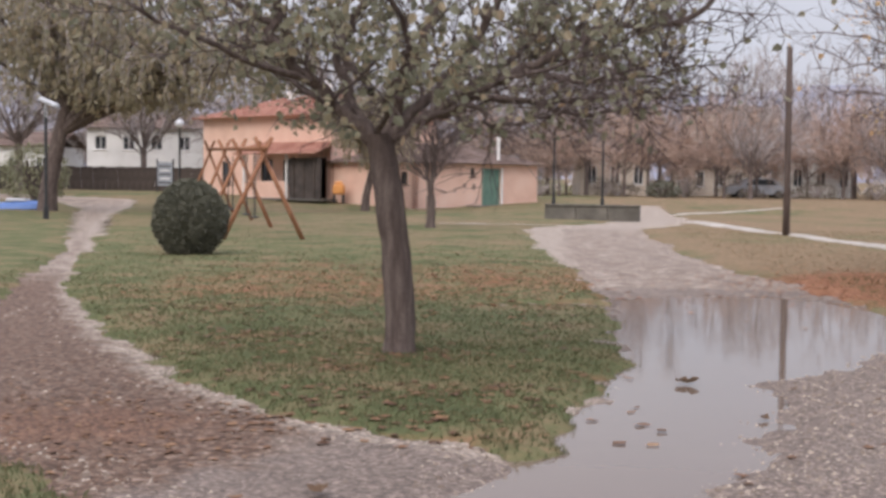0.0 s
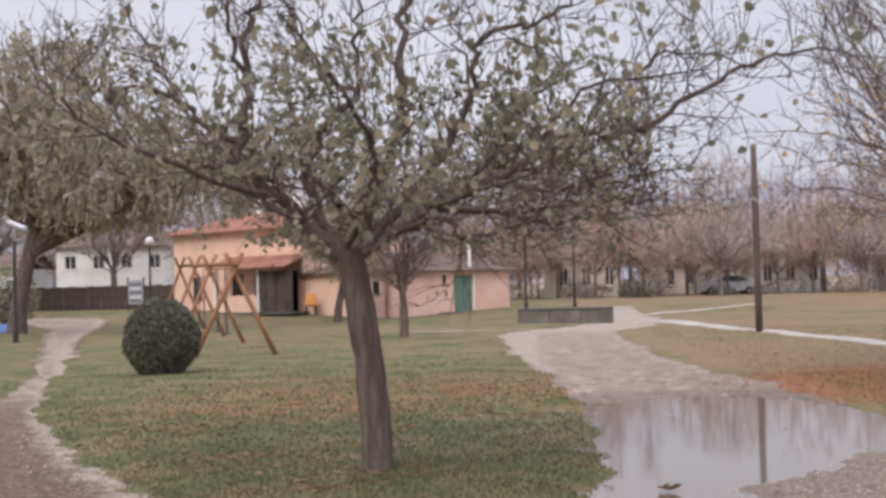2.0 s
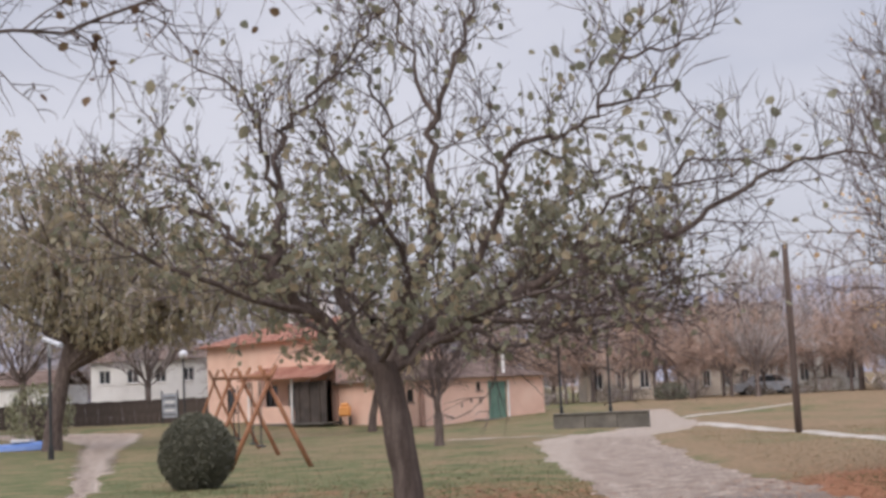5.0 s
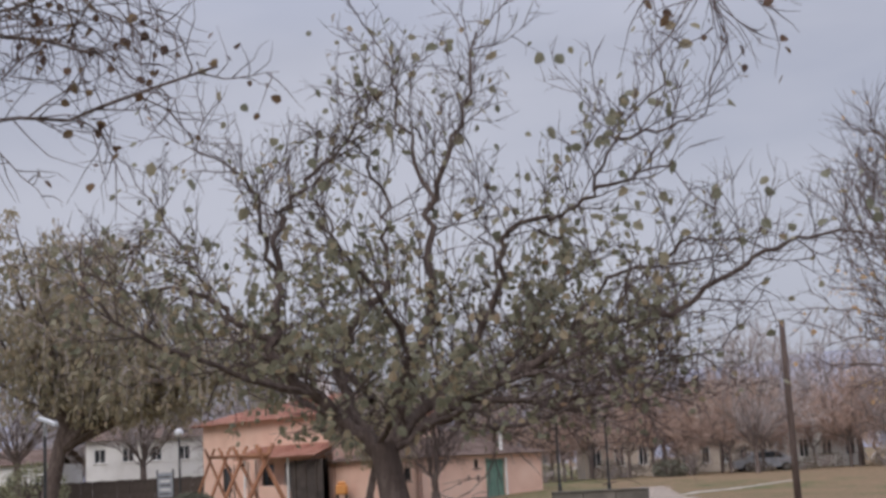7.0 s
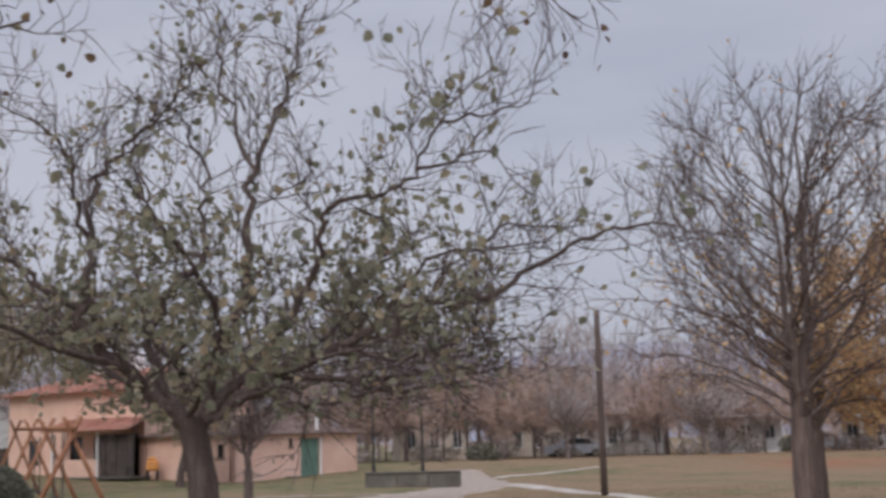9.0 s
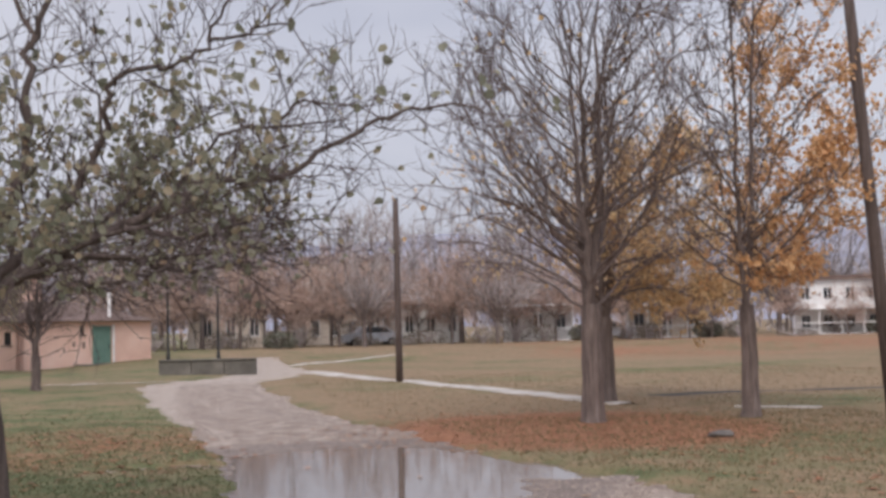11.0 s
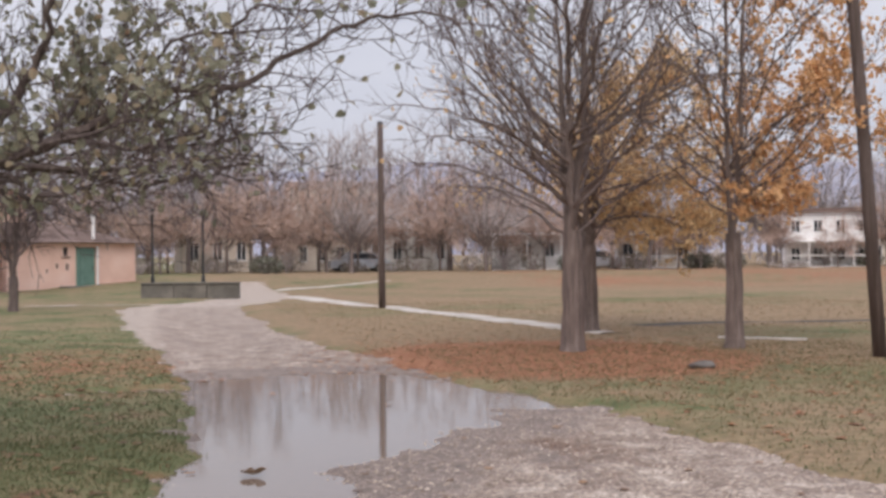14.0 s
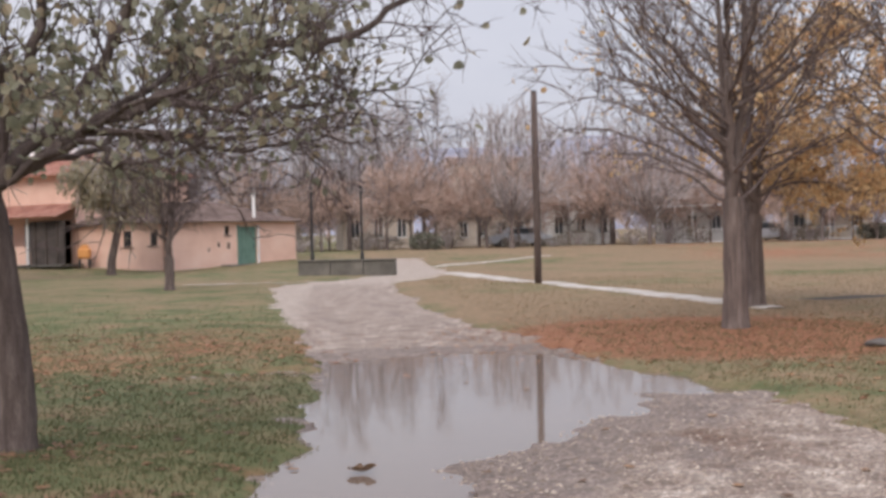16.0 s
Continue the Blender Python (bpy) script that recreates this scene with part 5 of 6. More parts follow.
def main_house():
    ob = thing("house", FARM, "larger pink house with red-tiled roof and porch", "house")
    y0, y1, D, Hh = 6.8, 19.1, 8.0, 5.0
    n = y1 - y0
    front = part("wall", holed_wall(n, Hh, 0.3, [(2.0, 2.9, 1.0, 2.4), (5.9, 7.0, 1.1, 2.5), (8.0, 9.2, 1.1, 2.5), (9.9, 11.9, 0.0, 2.6)]), PINK, ob)
    front.matrix_local = pose(0, y1, 0.1, 0, 0, -90)
    for x, w in ((2.45, 0.86), (6.45, 1.06), (8.6, 1.16)):
        window(ob, pose(0.1, y1 - x, 1.85, 0, 0, -90), w, 1.36, frame_mat=DARK)
    part("wall", box((D - 0.3, 0.3, Hh), Matrix.Translation((D / 2 + 0.15, y0 + 0.15, Hh / 2 + 0.1)), 0), PINK, ob)
    part("wall", box((D - 0.3, 0.3, Hh), Matrix.Translation((D / 2 + 0.15, y1 - 0.15, Hh / 2 + 0.1)), 0), PINK, ob)
    part("wall", box((0.3, n - 0.6, Hh), Matrix.Translation((D, (y0 + y1) / 2, Hh / 2 + 0.1)), 0), PINK, ob)
    # dark sheet behind the doorway, indoor shade put into its colour
    part("inside", box((0.1, 4.4, 2.8), Matrix.Translation((1.8, 8.6, 1.5)), 0), DARK, ob)
    part("porch_floor", box((1.5, 7.2, 0.12), Matrix.Translation((-0.75, 9.8, 0.36)), 0.02), MOSSY, ob)
    part("parapet", box((0.16, 3.9, 1.0), Matrix.Translation((-1.25, 11.2, 0.85)), 0.02), PINK, ob)
    for y in (9.1, 13.1):
        v, f = tube([(-1.3, y, 0.2), (-1.3, y, 2.85)], [0.08, 0.07], 10)
        link_mesh("column", v, f, WHITE, ob, "slim white porch column")
    # added dark panel and posts: the open porch's shade put into colour
    part("shade_panel", box((0.08, 2.8, 2.35), Matrix.Translation((-1.2, 7.6, 1.5)), 0.02), DARK, ob, "dark panel filling the porch opening, shade put into its colour")
    for y in (6.7, 7.6, 8.5):
        part("panel_post", box((0.1, 0.1, 2.4), Matrix.Translation((-1.26, y, 1.5)), 0.01), FENCE, ob)
    tiled_roof("porch_roof", (0.02, 13.5, 3.55), (0.02, 6.2, 3.55), (-1.8, 13.5, 2.85), (-1.8, 6.2, 2.85), TILE, ob, rows=6)
    e, ridge = 0.5, 6.5
    ra, rb = (D / 2, y0 + 3.5, ridge), (D / 2, y1 - 3.5, ridge)
    z = Hh + 0.05
    tiled_roof("roof", ra, rb, (-e, y0 - e, z), (-e, y1 + e, z), TILE, ob, rows=11)
    tiled_roof("roof", ra, rb, (D + e, y0 - e, z), (D + e, y1 + e, z), TILE, ob, rows=11)
    tiled_roof("roof", ra, (D / 2 + 0.01, y0 + 3.5, ridge), (-e, y0 - e, z), (D + e, y0 - e, z), TILE, ob, rows=11)
    tiled_roof("roof", rb, (D / 2 + 0.01, y1 - 3.5, ridge), (-e, y1 + e, z), (D + e, y1 + e, z), TILE, ob, rows=11)
    for y in (11.5, 14.5):
        part("chimney", box((0.6, 0.6, 1.3), Matrix.Translation((D / 2 - 0.6, y, ridge + 0.2)), 0.02), WHITE, ob, "white rendered chimney")


def far_house(place, turn, w, d, h, roof, wall_mat, roof_mat, label, rows=1, cols=3, veranda=False):
    ob = thing("distant_house", pose(*place, 0, 0, turn), label, "house", "houses beyond the park")
    ww, wh = w / cols * 0.42, h / rows * 0.45
    holes = []
    for r in range(rows):
        for c in range(cols):
            x, z = (c + 0.5) * w / cols, (r + 0.52) * h / rows
            holes.append((x - ww / 2, x + ww / 2, z - wh / 2, z + wh / 2))
    part("wall", holed_wall(w, h, 0.25, holes), wall_mat, ob)
    for x0, x1, z0, z1 in holes:
        window(ob, Matrix.Translation(((x0 + x1) / 2, 0.1, (z0 + z1) / 2)), x1 - x0 - 0.04, z1 - z0 - 0.04)
    for x in (0.125, w - 0.125):
        part("wall", box((0.25, d, h), Matrix.Translation((x, d / 2 + 0.25, h / 2)), 0), wall_mat, ob)
    part("wall", box((w - 0.5, 0.25, h), Matrix.Translation((w / 2, d, h / 2)), 0), wall_mat, ob)
    e = 0.4
    a, b = (-e, d / 2, h + roof), (w + e, d / 2, h + roof)
    tiled_roof("roof", a, b, (-e, -e, h), (w + e, -e, h), roof_mat, ob, rows=7)
    tiled_roof("roof", a, b, (-e, d + e, h), (w + e, d + e, h), roof_mat, ob, rows=7)
    if veranda:
        part("deck", box((w, 2.0, 0.15), Matrix.Translation((w / 2, -1.0, 0.1)), 0.02), WHITE, ob)
        part("veranda_roof", box((w + 0.3, 2.1, 0.14), Matrix.Translation((w / 2, -1.02, h / rows * 0.96)), 0.02), WHITE, ob)
        for k in range(5):
            part("post", box((0.11, 0.11, h / rows * 0.96), Matrix.Translation((0.1 + k * (w - 0.2) / 4, -1.95, h / rows * 0.48)), 0.01), WHITE, ob)
        part("rail", box((w, 0.06, 0.1), Matrix.Translation((w / 2, -1.95, 0.95)), 0.01), WHITE, ob)
    return ob


def parked_car(place, turn, mat, label):
    ob = thing("parked_car", pose(*place, 0, 0, turn), label, "car", "cars parked beyond the park")
    prof = [(-2.1, 0.35), (-2.1, 0.85), (-1.2, 0.95), (-0.7, 1.42), (0.9, 1.45), (1.6, 0.95), (2.1, 0.85), (2.1, 0.35)]
    v = [(x, y, z) for y in (-0.82, 0.82) for x, z in prof]
    n = len(prof)
    f = [tuple(range(n)), tuple(range(2 * n - 1, n - 1, -1))] + [(i, i + n, (i + 1) % n + n, (i + 1) % n) for i in range(n)]
    link_mesh("body", v, f, mat, ob)
    for y in (-0.835, 0.835):
        link_mesh("side_window", [(-0.95, y, 0.98), (-0.6, y, 1.36), (0.8, y, 1.38), (1.25, y, 0.98)], [(0, 1, 2, 3)], GLASS, ob)
        for x in (-1.3, 1.3):
            vv, ff = tube([(x, y * 0.86, 0.32), (x, y * 1.02, 0.32)], [0.32, 0.32], 14)
            wheel = link_mesh("wheel", vv, ff, TYRE, ob)
            vv, ff = tube([(x, y * 1.0, 0.32), (x, y * 1.03, 0.32)], [0.18, 0.16], 10)
            link_mesh("rim", vv, ff, METAL_GREY, wheel)


outhouse()
main_house()
far_house((46.2, 94.2, 0.5), -24, 6.4, 6, 4.1, 0.35, WHITE, TILE_DULL, "white two-storey house with verandas beyond the field", 2, 4, True)
far_house((24.4, 96, 0.55), -14, 5.0, 5, 2.7, 0.9, WHITE, TILE_DULL, "low white house with a columned veranda", 1, 3, True)
far_house((34.0, 97, 0.55), -18, 6.0, 5, 2.6, 1.0, CREAM, TILE_DULL, "low pale house with a white veranda", 1, 3, True)
far_house((2.6, 98, 0.55), 5, 5.0, 5, 3.0, 1.2, CREAM, TILE_DULL, "small cream house behind bare trees", 1, 3)
far_house((9.5, 103, 0.55), -4, 7.0, 5, 2.6, 1.0, CREAM, TILE_DULL, "long low white house behind bare trees", 1, 5)
far_house((17.6, 101, 0.55), 3, 5.0, 5, 2.9, 1.0, WHITE, TILE_DULL, "white cottage behind bare trees", 1, 3)
far_house((-34.5, 101, 0.6), 6, 10.5, 6, 4.6, 1.3, WHITE, TILE_DULL, "white house behind a dark fence", 2, 5)
far_house((-47, 104, 0.6), 0, 9.0, 6, 3.2, 1.2, WHITE, TILE_DULL, "long white house behind the willow", 1, 4)
far_house((57, 101, 0.6), 0, 4.4, 4, 2.2, 1.0, CREAM, TILE_DULL, "small tan cottage beside the conifers", 1, 3)
far_house((15.5, 150, 0.9), 0, 9.5, 7, 8.2, 1.0, CREAM, TILE_DULL, "cream block of flats above the trees", 3, 4)
for x, y, t in ((53.0, 97, 0), (14.6, 95, 4), (31.6, 94.5, -10)):
    parked_car((x, y, 0.52), t, CAR_PAINT, "pale car parked beyond the field")


# ---- fences, walls, small things by the houses ----
def board_fence(a, b, height, label):
    a, b = Vector(a), Vector(b)
    L = (b - a).length
    ob = thing("board_fence", Matrix.Translation(a) @ Matrix.Rotation(math.atan2(b.y - a.y, b.x - a.x), 4, "Z"), label, "fence")
    n = int(L / 0.42)
    base = None
    for k in range(n):
        m = Matrix.Translation(((k + 0.5) * L / n, 0.02 * (k % 2), height / 2 + 0.03 * math.sin(k * 2.3)))
        if base is None:
            base = part("board", box((L / n - 0.006, 0.03, height), None, 0.005), FENCE, ob)
            base.matrix_local = m
        else:
            o = new("board", base.data)
            o.parent = ob
            o.matrix_local = m
    for z in (0.35, height - 0.3):
        part("rail", box((L, 0.06, 0.1), Matrix.Translation((L / 2, 0.09, z)), 0.01), FENCE, ob)


board_fence((-45, 90, 0.45), (-21.0, 90, 0.45), 1.75, "long dark board fence before the white houses")

low_wall = thing("low_wall", pose(0.25, 57.1, 0.0, 0, 0, -10), "low mossy grey concrete wall beside the road", "wall")
for k in range(3):
    part("block", box((1.30, 0.3, 0.62), Matrix.Translation((0.66 + k * 1.32, 0, 0.28)), 0.02), MOSSY, low_wall)
    part("coping", box((1.315, 0.4, 0.07), Matrix.Translation((0.66 + k * 1.32, 0, 0.63)), 0.015), MOSSY, low_wall)

board = thing("notice_board", pose(-23.6, 84.0, 0.45), "grey-white notice board on two dark legs", "sign")
part("panel", box((0.95, 0.06, 1.5), Matrix.Translation((0, 0, 1.3)), 0.01), BOARD, board)
for x in (-0.5, 0.5):
    part("leg", box((0.09, 0.09, 2.3), Matrix.Translation((x, 0.03, 1.1)), 0.01), METAL_DARK, board)
for k in range(5):
    part("bar", box((0.78 - 0.15 * (k % 2), 0.012, 0.08), Matrix.Translation((0, -0.038, 0.75 + 0.26 * k)), 0), WHITE if k % 2 else METAL_DARK, board)

bin_ = thing("play_box", pose(-10.9, 73.0, 0.3), "orange plastic box on a low dark stand", "toy")
part("box", box((0.62, 0.5, 0.55), Matrix.Translation((0, 0, 0.72)), 0.08), ORANGE, bin_)
part("lid", box((0.42, 0.4, 0.18), Matrix.Translation((0, 0, 1.07)), 0.07), ORANGE, bin_)
for x in (-0.25, 0.25):
    part("leg", box((0.09, 0.4, 0.45), Matrix.Translation((x, 0, 0.22)), 0.01), METAL_DARK, bin_)


def blue_sheet():
    ob = thing("plastic_boat", pose(-25.0, 61.5, 0.02), "low blue plastic boat shell lying on the grass", "boat")
    rng, v, f, n, m = random.Random(8), [], [], 24, 9
    for i in range(n + 1):
        t = i / n
        wide = 0.75 * math.sin(math.pi * (0.06 + 0.88 * t)) ** 0.6
        for j in range(m):
            a = math.pi * j / (m - 1)
            z = 0.46 * math.sin(a) ** 0.7 * (0.65 + 0.5 * abs(t - 0.5)) + rng.uniform(-0.02, 0.02)
            v.append(((t - 0.5) * 4.6, math.cos(a) * wide, max(z, 0)))
    for i in range(n):
        for j in range(m - 1):
            f.append((i * m + j, i * m + j + 1, (i + 1) * m + j + 1, (i + 1) * m + j))
    link_mesh("shell", v, f, BLUE, ob, smooth=True)
    part("seat", box((0.9, 0.7, 0.14), Matrix.Translation((0.9, 0, 0.42)), 0.04), LAMP_WHITE, ob, "white seat")
    part("seat", box((0.5, 0.6, 0.14), Matrix.Translation((-0.9, 0, 0.42)), 0.04), LAMP_WHITE, ob, "white seat")


blue_sheet()


def loose_shrub(place, rx, h, mat, seed, label, n=2600):
    rng = random.Random(seed)
    ob = thing("shrub", pose(*place), label, "shrub")
    stems, leaves = Pile(), Pile()
    for k in range(22):
        w = rng.uniform(0, 6.283)
        r = rx * rng.uniform(0.2, 0.9)
        stems.tube([(0, 0, 0), (math.cos(w) * r * 0.5, math.sin(w) * r * 0.5, h * 0.5), (math.cos(w) * r, math.sin(w) * r, h * rng.uniform(0.6, 0.95))], [0.05, 0.035, 0.012], 4)
    for k in range(n):
        u = Vector((rng.gauss(0, 1), rng.gauss(0, 1), rng.gauss(0, 1))).normalized() * rng.uniform(0.5, 1.05) ** 0.5
        p = Vector((u.x * rx, u.y * rx, (u.z * 0.5 + 0.5) * h))
        leaves.leaf(p, (rng.gauss(0, 1), rng.gauss(0, 1), rng.gauss(0.3, 1)), rng.uniform(0.08, 0.2), rng, 0.5)
    stems.mesh("stem", TWIG_HAZE_TINT if mat is BRUSH else TWIG, ob)
    leaves.mesh("foliage", mat, ob)


loose_shrub((-25.2, 66.5, 0.0), 1.7, 3.2, SHRUB_PALE, 14, "pale green feathery shrub by the willow")
for k, (x, y) in enumerate(((7.5, 86.0), (29.2, 92.0), (38.3, 91.6), (41.0, 92.0), (51.0, 90.8))):
    loose_shrub((x, y, 0.5), 1.1, 1.2, HEDGE, 20 + k, "low dark green shrub at the park's edge", 1100)

spot = random.Random(77)
for k in range(13):
    x = -3 + 4.2 * k + spot.uniform(-1.9, 1.9)
    loose_shrub((x, 90.5 + spot.uniform(-3, 2.5), 0.5), spot.uniform(0.7, 1.6), spot.uniform(0.5, 1.5), BRUSH, 40 + k, "leafless brown shrub at the park's far edge", 420)

for k in range(9):
    x = -1 + 5.2 * k + spot.uniform(-1.5, 1.5)
    loose_shrub((x, 94.5 + spot.uniform(-2.5, 2), 0.5), spot.uniform(0.9, 1.7), spot.uniform(1.1, 2.3), BRUSH, 60 + k, "tall leafless brown thicket before the houses", 650)
stone = bmesh.new()
bmesh.ops.create_icosphere(stone, subdivisions=3, radius=1.0)
for v in stone.verts:
    k = 1 + 0.22 * noise.noise(v.co * 1.7) + 0.08 * noise.noise(v.co * 5.0)
    v.co = Vector((v.co.x * 0.20 * k, v.co.y * 0.15 * k, v.co.z * 0.07 * k + 0.015))
rock = part("stone", stone, STONE_DARK, None, smooth=True)
rock.matrix_world = pose(8.35, 18.9, 0.04)
tagged(rock, "low dark grey stone half sunk in the grass", "stone")

# far slope beyond the houses; its grey-blue is distance haze put into the colour
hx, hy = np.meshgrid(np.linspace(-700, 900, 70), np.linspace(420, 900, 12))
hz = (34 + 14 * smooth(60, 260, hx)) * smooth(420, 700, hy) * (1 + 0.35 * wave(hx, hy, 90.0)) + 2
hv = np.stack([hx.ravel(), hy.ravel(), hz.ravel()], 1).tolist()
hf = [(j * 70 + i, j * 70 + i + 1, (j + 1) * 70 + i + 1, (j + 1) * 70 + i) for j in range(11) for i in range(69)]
tagged(link_mesh("backdrop", hv, hf, HILL, smooth=True), "grey-blue hillside far beyond the park, haze put into its colour", "hill", kind="structure")


# ---- ground cover ----
def height_at(x, y):
    return float(max(ground_height(x, y), road_height(x, y) if road_gap(x, y) < 0.3 else -9, WATER_LEVEL if puddle_gap(x, y) < 0.3 else -9))


def scatter_leaves(name, mat, n, spot, size, seed, label):
    rng, pile = random.Random(seed), Pile()
    for k in range(n):
        x, y = spot(rng)
        if float(puddle_gap(x, y)) < 0.15 and rng.random() < 0.85:
            continue
        z = height_at(x, y) + 0.004
        s = size * rng.uniform(0.6, 1.35)
        w, q = rng.uniform(0, 6.283), rng.uniform(0.0, 0.16)
        c, t = math.cos(w), math.sin(w)
        ring = [(0.55, 0), (0.25, 0.30), (0.02, 0.48), (-0.22, 0.26), (-0.5, 0), (-0.22, -0.26), (0.02, -0.48), (0.25, -0.30)]
        v = [(x, y, z + 0.004)]
        for a, b in ring:
            a, b = a * rng.uniform(0.75, 1.2), b * rng.uniform(0.75, 1.2)
            v.append((x + (a * c - b * t) * s, y + (a * t + b * c) * s, z + q * s * (abs(b) * 1.2 + abs(a) * 0.5) + rng.uniform(0, 0.09) * s))
        pile.add(v, [(0, i, i % 8 + 1) for i in range(1, 9)])
    return tagged(pile.mesh(name, mat), label, "leaves", kind="stuff")


def round_spot(cx, cy, rx, ry):
    def spot(rng):
        r, w = math.sqrt(rng.random()) * (1 + 0.14 * rng.gauss(0, 1)), rng.uniform(0, 6.283)
        return cx + rx * r * math.cos(w), cy + ry * r * math.sin(w)
    return spot


def isle_spot(rng):
    while True:
        x, y = rng.uniform(-7, 2), 7.5 + 22 * rng.random() ** 1.5
        if float(road_gap(x, y)) > 0.05:
            return x, y


def road_spot(rng):
    while True:
        x, y = rng.uniform(-5, 6), 6 + 12 * rng.random() ** 1.3
        if float(road_gap(x, y)) < 0.0:
            return x, y


scatter_leaves("fallen_leaves", RUST_LEAF, 3600, round_spot(7.0, 21.8, 3.9, 5.2), 0.068, 1, "thick carpet of rust-red fallen leaves")
scatter_leaves("fallen_leaves", BROWN_LEAF, 800, isle_spot, 0.09, 2, "scattered brown leaves on the grass island")
for cx, cy, r, n in ((-3.7, 16.3, 0.9, 60), (-2.2, 17.4, 0.8, 40), (-3.9, 25.0, 1.8, 90), (0.9, 11.3, 0.4, 30), (-2.5, 13.5, 0.8, 50), (-1.3, 11.3, 0.5, 35), (-1.0, 24.5, 2.4, 160)):
    scatter_leaves("fallen_leaves", BROWN_LEAF, n, round_spot(cx, cy, r, r * 1.3), 0.10, n, "drift of brown leaves on the grass island")
scatter_leaves("fallen_leaves", RUST_LEAF, 520, round_spot(-1.8, 19.8, 3.6, 4.2), 0.10, 13, "rust-brown leaf litter across the middle of the island")
scatter_leaves("fallen_leaves", BROWN_LEAF, 70, round_spot(-0.7, 12.35, 0.55, 0.5), 0.085, 12, "brown leaves gathered at the tree's foot")
scatter_leaves("fallen_leaves", BROWN_LEAF, 190, round_spot(-0.1, 9.4, 1.7, 1.1), 0.09, 3, "brown leaves along the island's edge")
scatter_leaves("fallen_leaves", BROWN_LEAF, 300, round_spot(-3.0, 8.7, 1.7, 1.7), 0.06, 4, "brown leaves trodden into the mud")
scatter_leaves("fallen_leaves", BROWN_LEAF, 90, road_spot, 0.08, 5, "single leaves on the gravel road")
scatter_leaves("fallen_leaves", RUST_LEAF, 420, lambda r: (r.uniform(6, 13), r.uniform(11, 20)), 0.10, 6, "scattered rust leaves on the lawn")


def floating_leaf(place, size, turn):
    rng = random.Random(int(turn))
    v = [(0, 0, 0.012)]
    for ring, high in ((0.30, 0.14), (0.46, 0.24)):
        for k in range(14):
            w = 2 * math.pi * k / 14
            r = size * ring * rng.uniform(0.8, 1.2)
            v.append((r * math.cos(w), 0.8 * r * math.sin(w), 0.012 + size * high * rng.uniform(0.2, 1.3)))
    f = [(0, i + 1, (i + 1) % 14 + 1) for i in range(14)] + [(i + 1, i + 15, (i + 1) % 14 + 15, (i + 1) % 14 + 1) for i in range(14)]
    ob = link_mesh("fallen_leaf", v, f, DRY_LEAF)
    ob.matrix_world = pose(*place, 0, 0, turn)
    return tagged(ob, "curled dark brown leaf floating on the puddle", "leaf", "leaves on the water")


floating_leaf((1.57, 11.4, WATER_LEVEL + 0.002), 0.21, 20)
floating_leaf((1.95, 9.75, WATER_LEVEL + 0.002), 0.11, 80)
floating_leaf((-0.75, 6.95, 0.0), 0.13, 140)


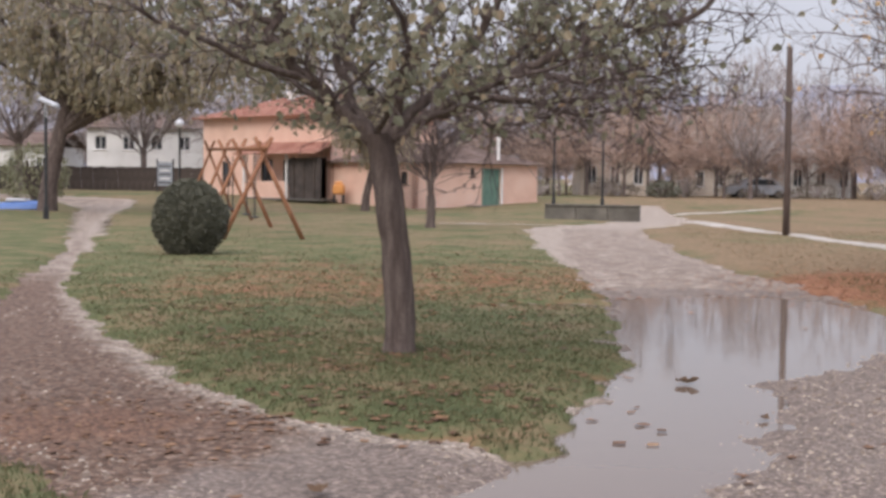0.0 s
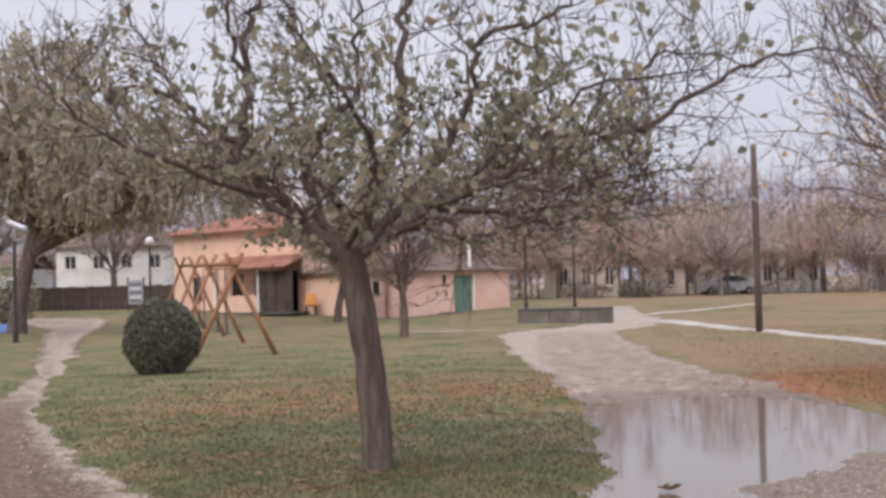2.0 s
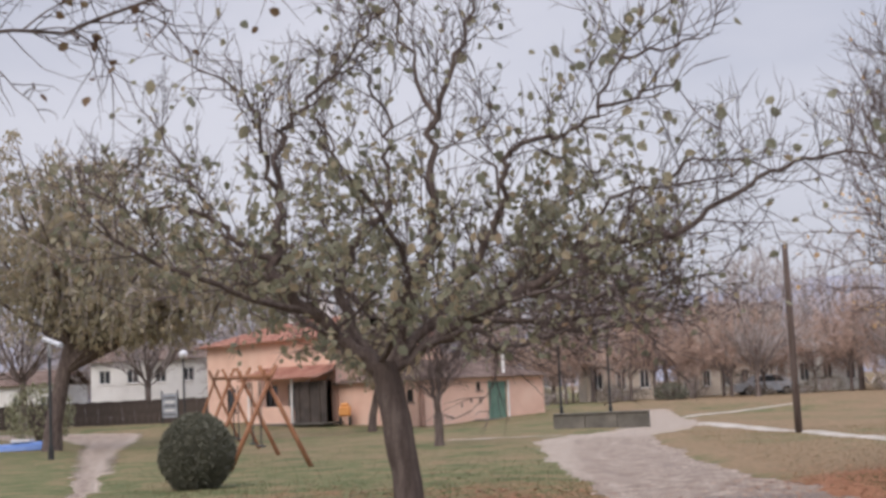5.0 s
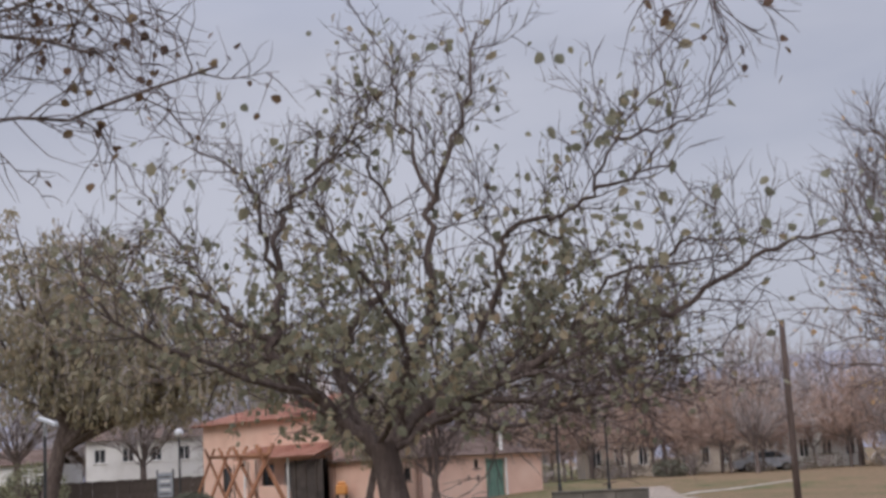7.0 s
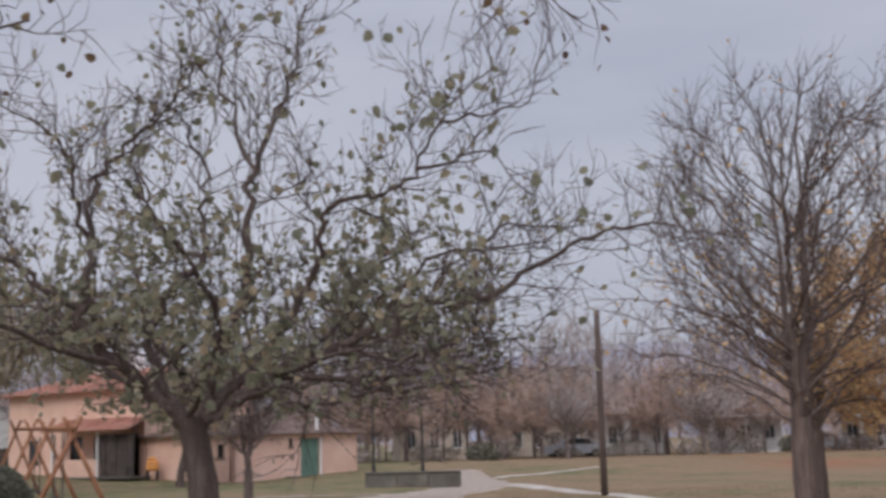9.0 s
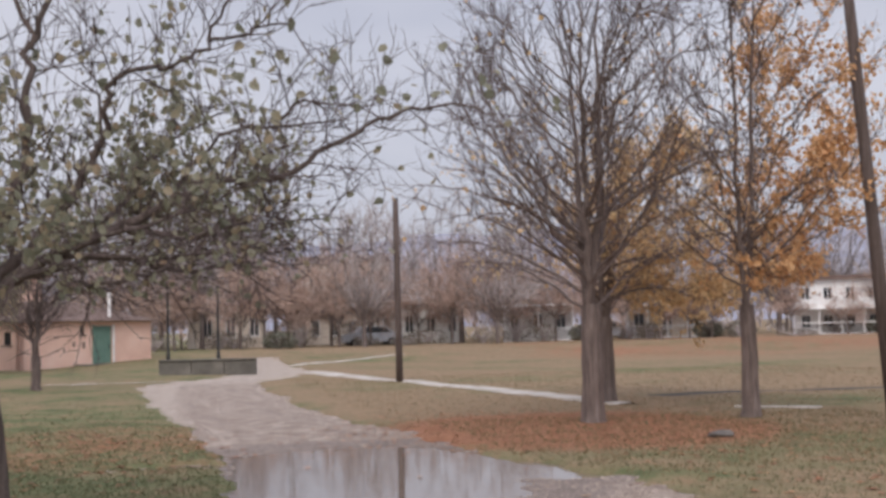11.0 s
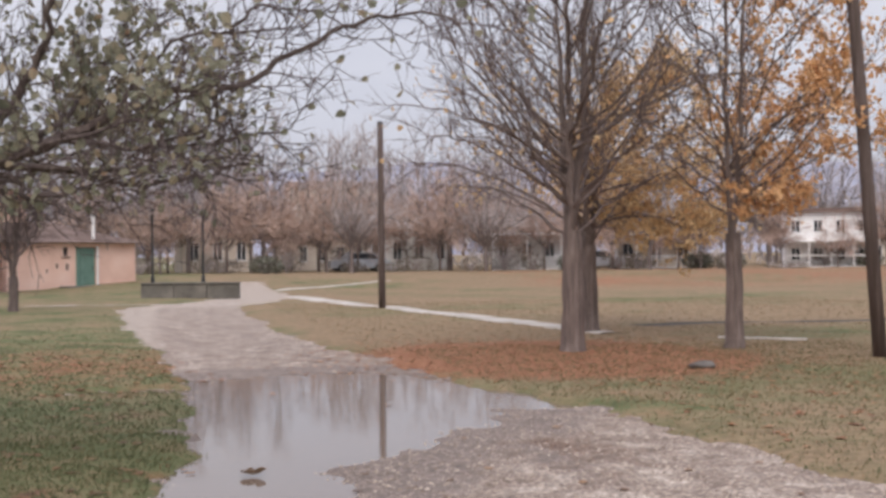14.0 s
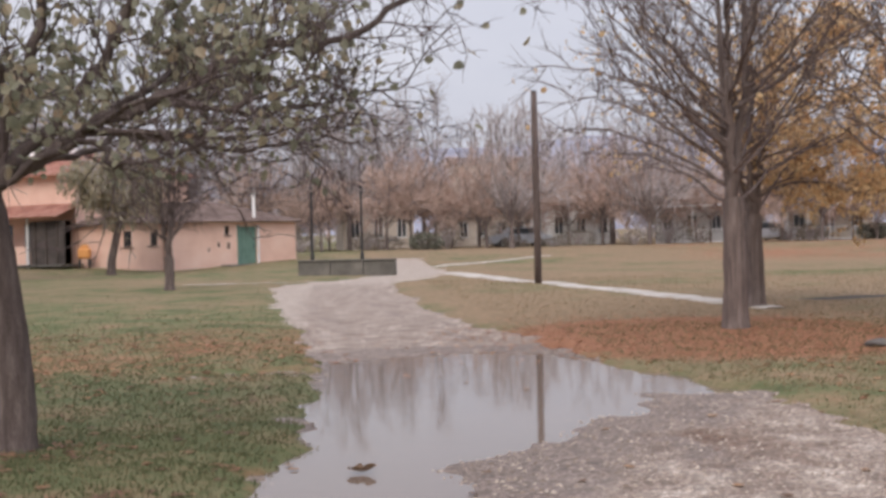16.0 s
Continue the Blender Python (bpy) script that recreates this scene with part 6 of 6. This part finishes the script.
def grass(name, n, spot, tall, seed, label, mat=BLADE):
    rng = random.Random(seed)
    v, f = [], []
    xs, ys = [], []
    while len(xs) < n:
        x, y = spot(rng)
        xs.append(x), ys.append(y)
    gap = road_gap(np.array(xs), np.array(ys))
    zs = ground_height(np.array(xs), np.array(ys))
    gap = np.where(soil_and_strip_field(np.array(xs), np.array(ys)) > 0.45, -1.0, gap)
    for x, y, z, g in zip(xs, ys, zs, gap):
        if g < -0.12 or (g < 0.05 and rng.random() < 0.5):
            continue
        w = rng.uniform(0, 6.283)
        h = tall * rng.uniform(0.5, 1.3)
        lean = h * rng.uniform(0.2, 0.9)
        b = rng.uniform(0.004, 0.008) * (0.6 + y / 16)
        c, s = math.cos(w), math.sin(w)
        o = len(v)
        v += [(x - s * b, y + c * b, z - 0.005), (x + s * b, y - c * b, z - 0.005), (x + c * lean * 0.5, y + s * lean * 0.5, z + h * 0.75), (x + c * lean, y + s * lean, z + h)]
        f += [(o, o + 1, o + 2), (o, o + 2, o + 3)]
    return tagged(link_mesh(name, v, f, mat), label, "grass", kind="stuff")


def isle_blade(r):
    y = 7.3 + min(r.expovariate(1 / 8.0), 40 * r.random())
    return r.uniform(-7.5 - 0.25 * max(y - 18, 0), 1.9), y


grass("grass", 70000, isle_blade, 0.034, 1, "short wet green grass on the island")
grass("grass", 16000, lambda r: (r.uniform(5.0, 13), 8 + 16 * r.random() ** 1.3), 0.028, 2, "short green-brown grass beside the road")
grass("grass", 14000, lambda r: (r.uniform(5.0, 13), 8 + 16 * r.random() ** 1.3), 0.026, 5, "withered grass beside the road", DRY_BLADE)
grass("grass", 7000, lambda r: (r.uniform(-5.5, -1.5), r.uniform(5.2, 9.5)), 0.05, 3, "tufts of grass beside the mud")


grass("grass", 24000, lambda r: (r.uniform(4.5, 24), 15 + 33 * r.random() ** 1.4), 0.03, 4, "short dry tan grass over the field", DRY_BLADE)


def pebbles(n, seed):
    rng, pile = random.Random(seed), Pile()
    pts = []
    while len(pts) < n:
        x, y = rng.uniform(-6, 6), 5.5 + 15 * rng.random() ** 1.5
        pts.append((x, y))
    A = np.array(pts)
    g, p, z = road_gap(A[:, 0], A[:, 1]), puddle_gap(A[:, 0], A[:, 1]), road_height(A[:, 0], A[:, 1])
    for (x, y), a, b, h in zip(pts, g, p, z):
        if a > 0 or b < -0.12 or (x < -0.3 and rng.random() < (0.96 if a < -0.5 else 0.5)):
            continue
        s = 0.006 + 0.018 * rng.random() ** 3
        k = [rng.uniform(0.7, 1.3) for i in range(6)]
        pile.add([(x + s * k[0], y, h), (x, y + s * k[1], h), (x - s * k[2], y, h), (x, y - s * k[3], h), (x, y, h + s * 0.7 * k[4]), (x, y, h - s)],
                 [(0, 1, 4), (1, 2, 4), (2, 3, 4), (3, 0, 4), (1, 0, 5), (2, 1, 5), (3, 2, 5), (0, 3, 5)])
    return tagged(pile.mesh("pebbles", STONE), "loose pale pebbles on the gravel road", "pebbles", kind="stuff")


pebbles(42000, 4)
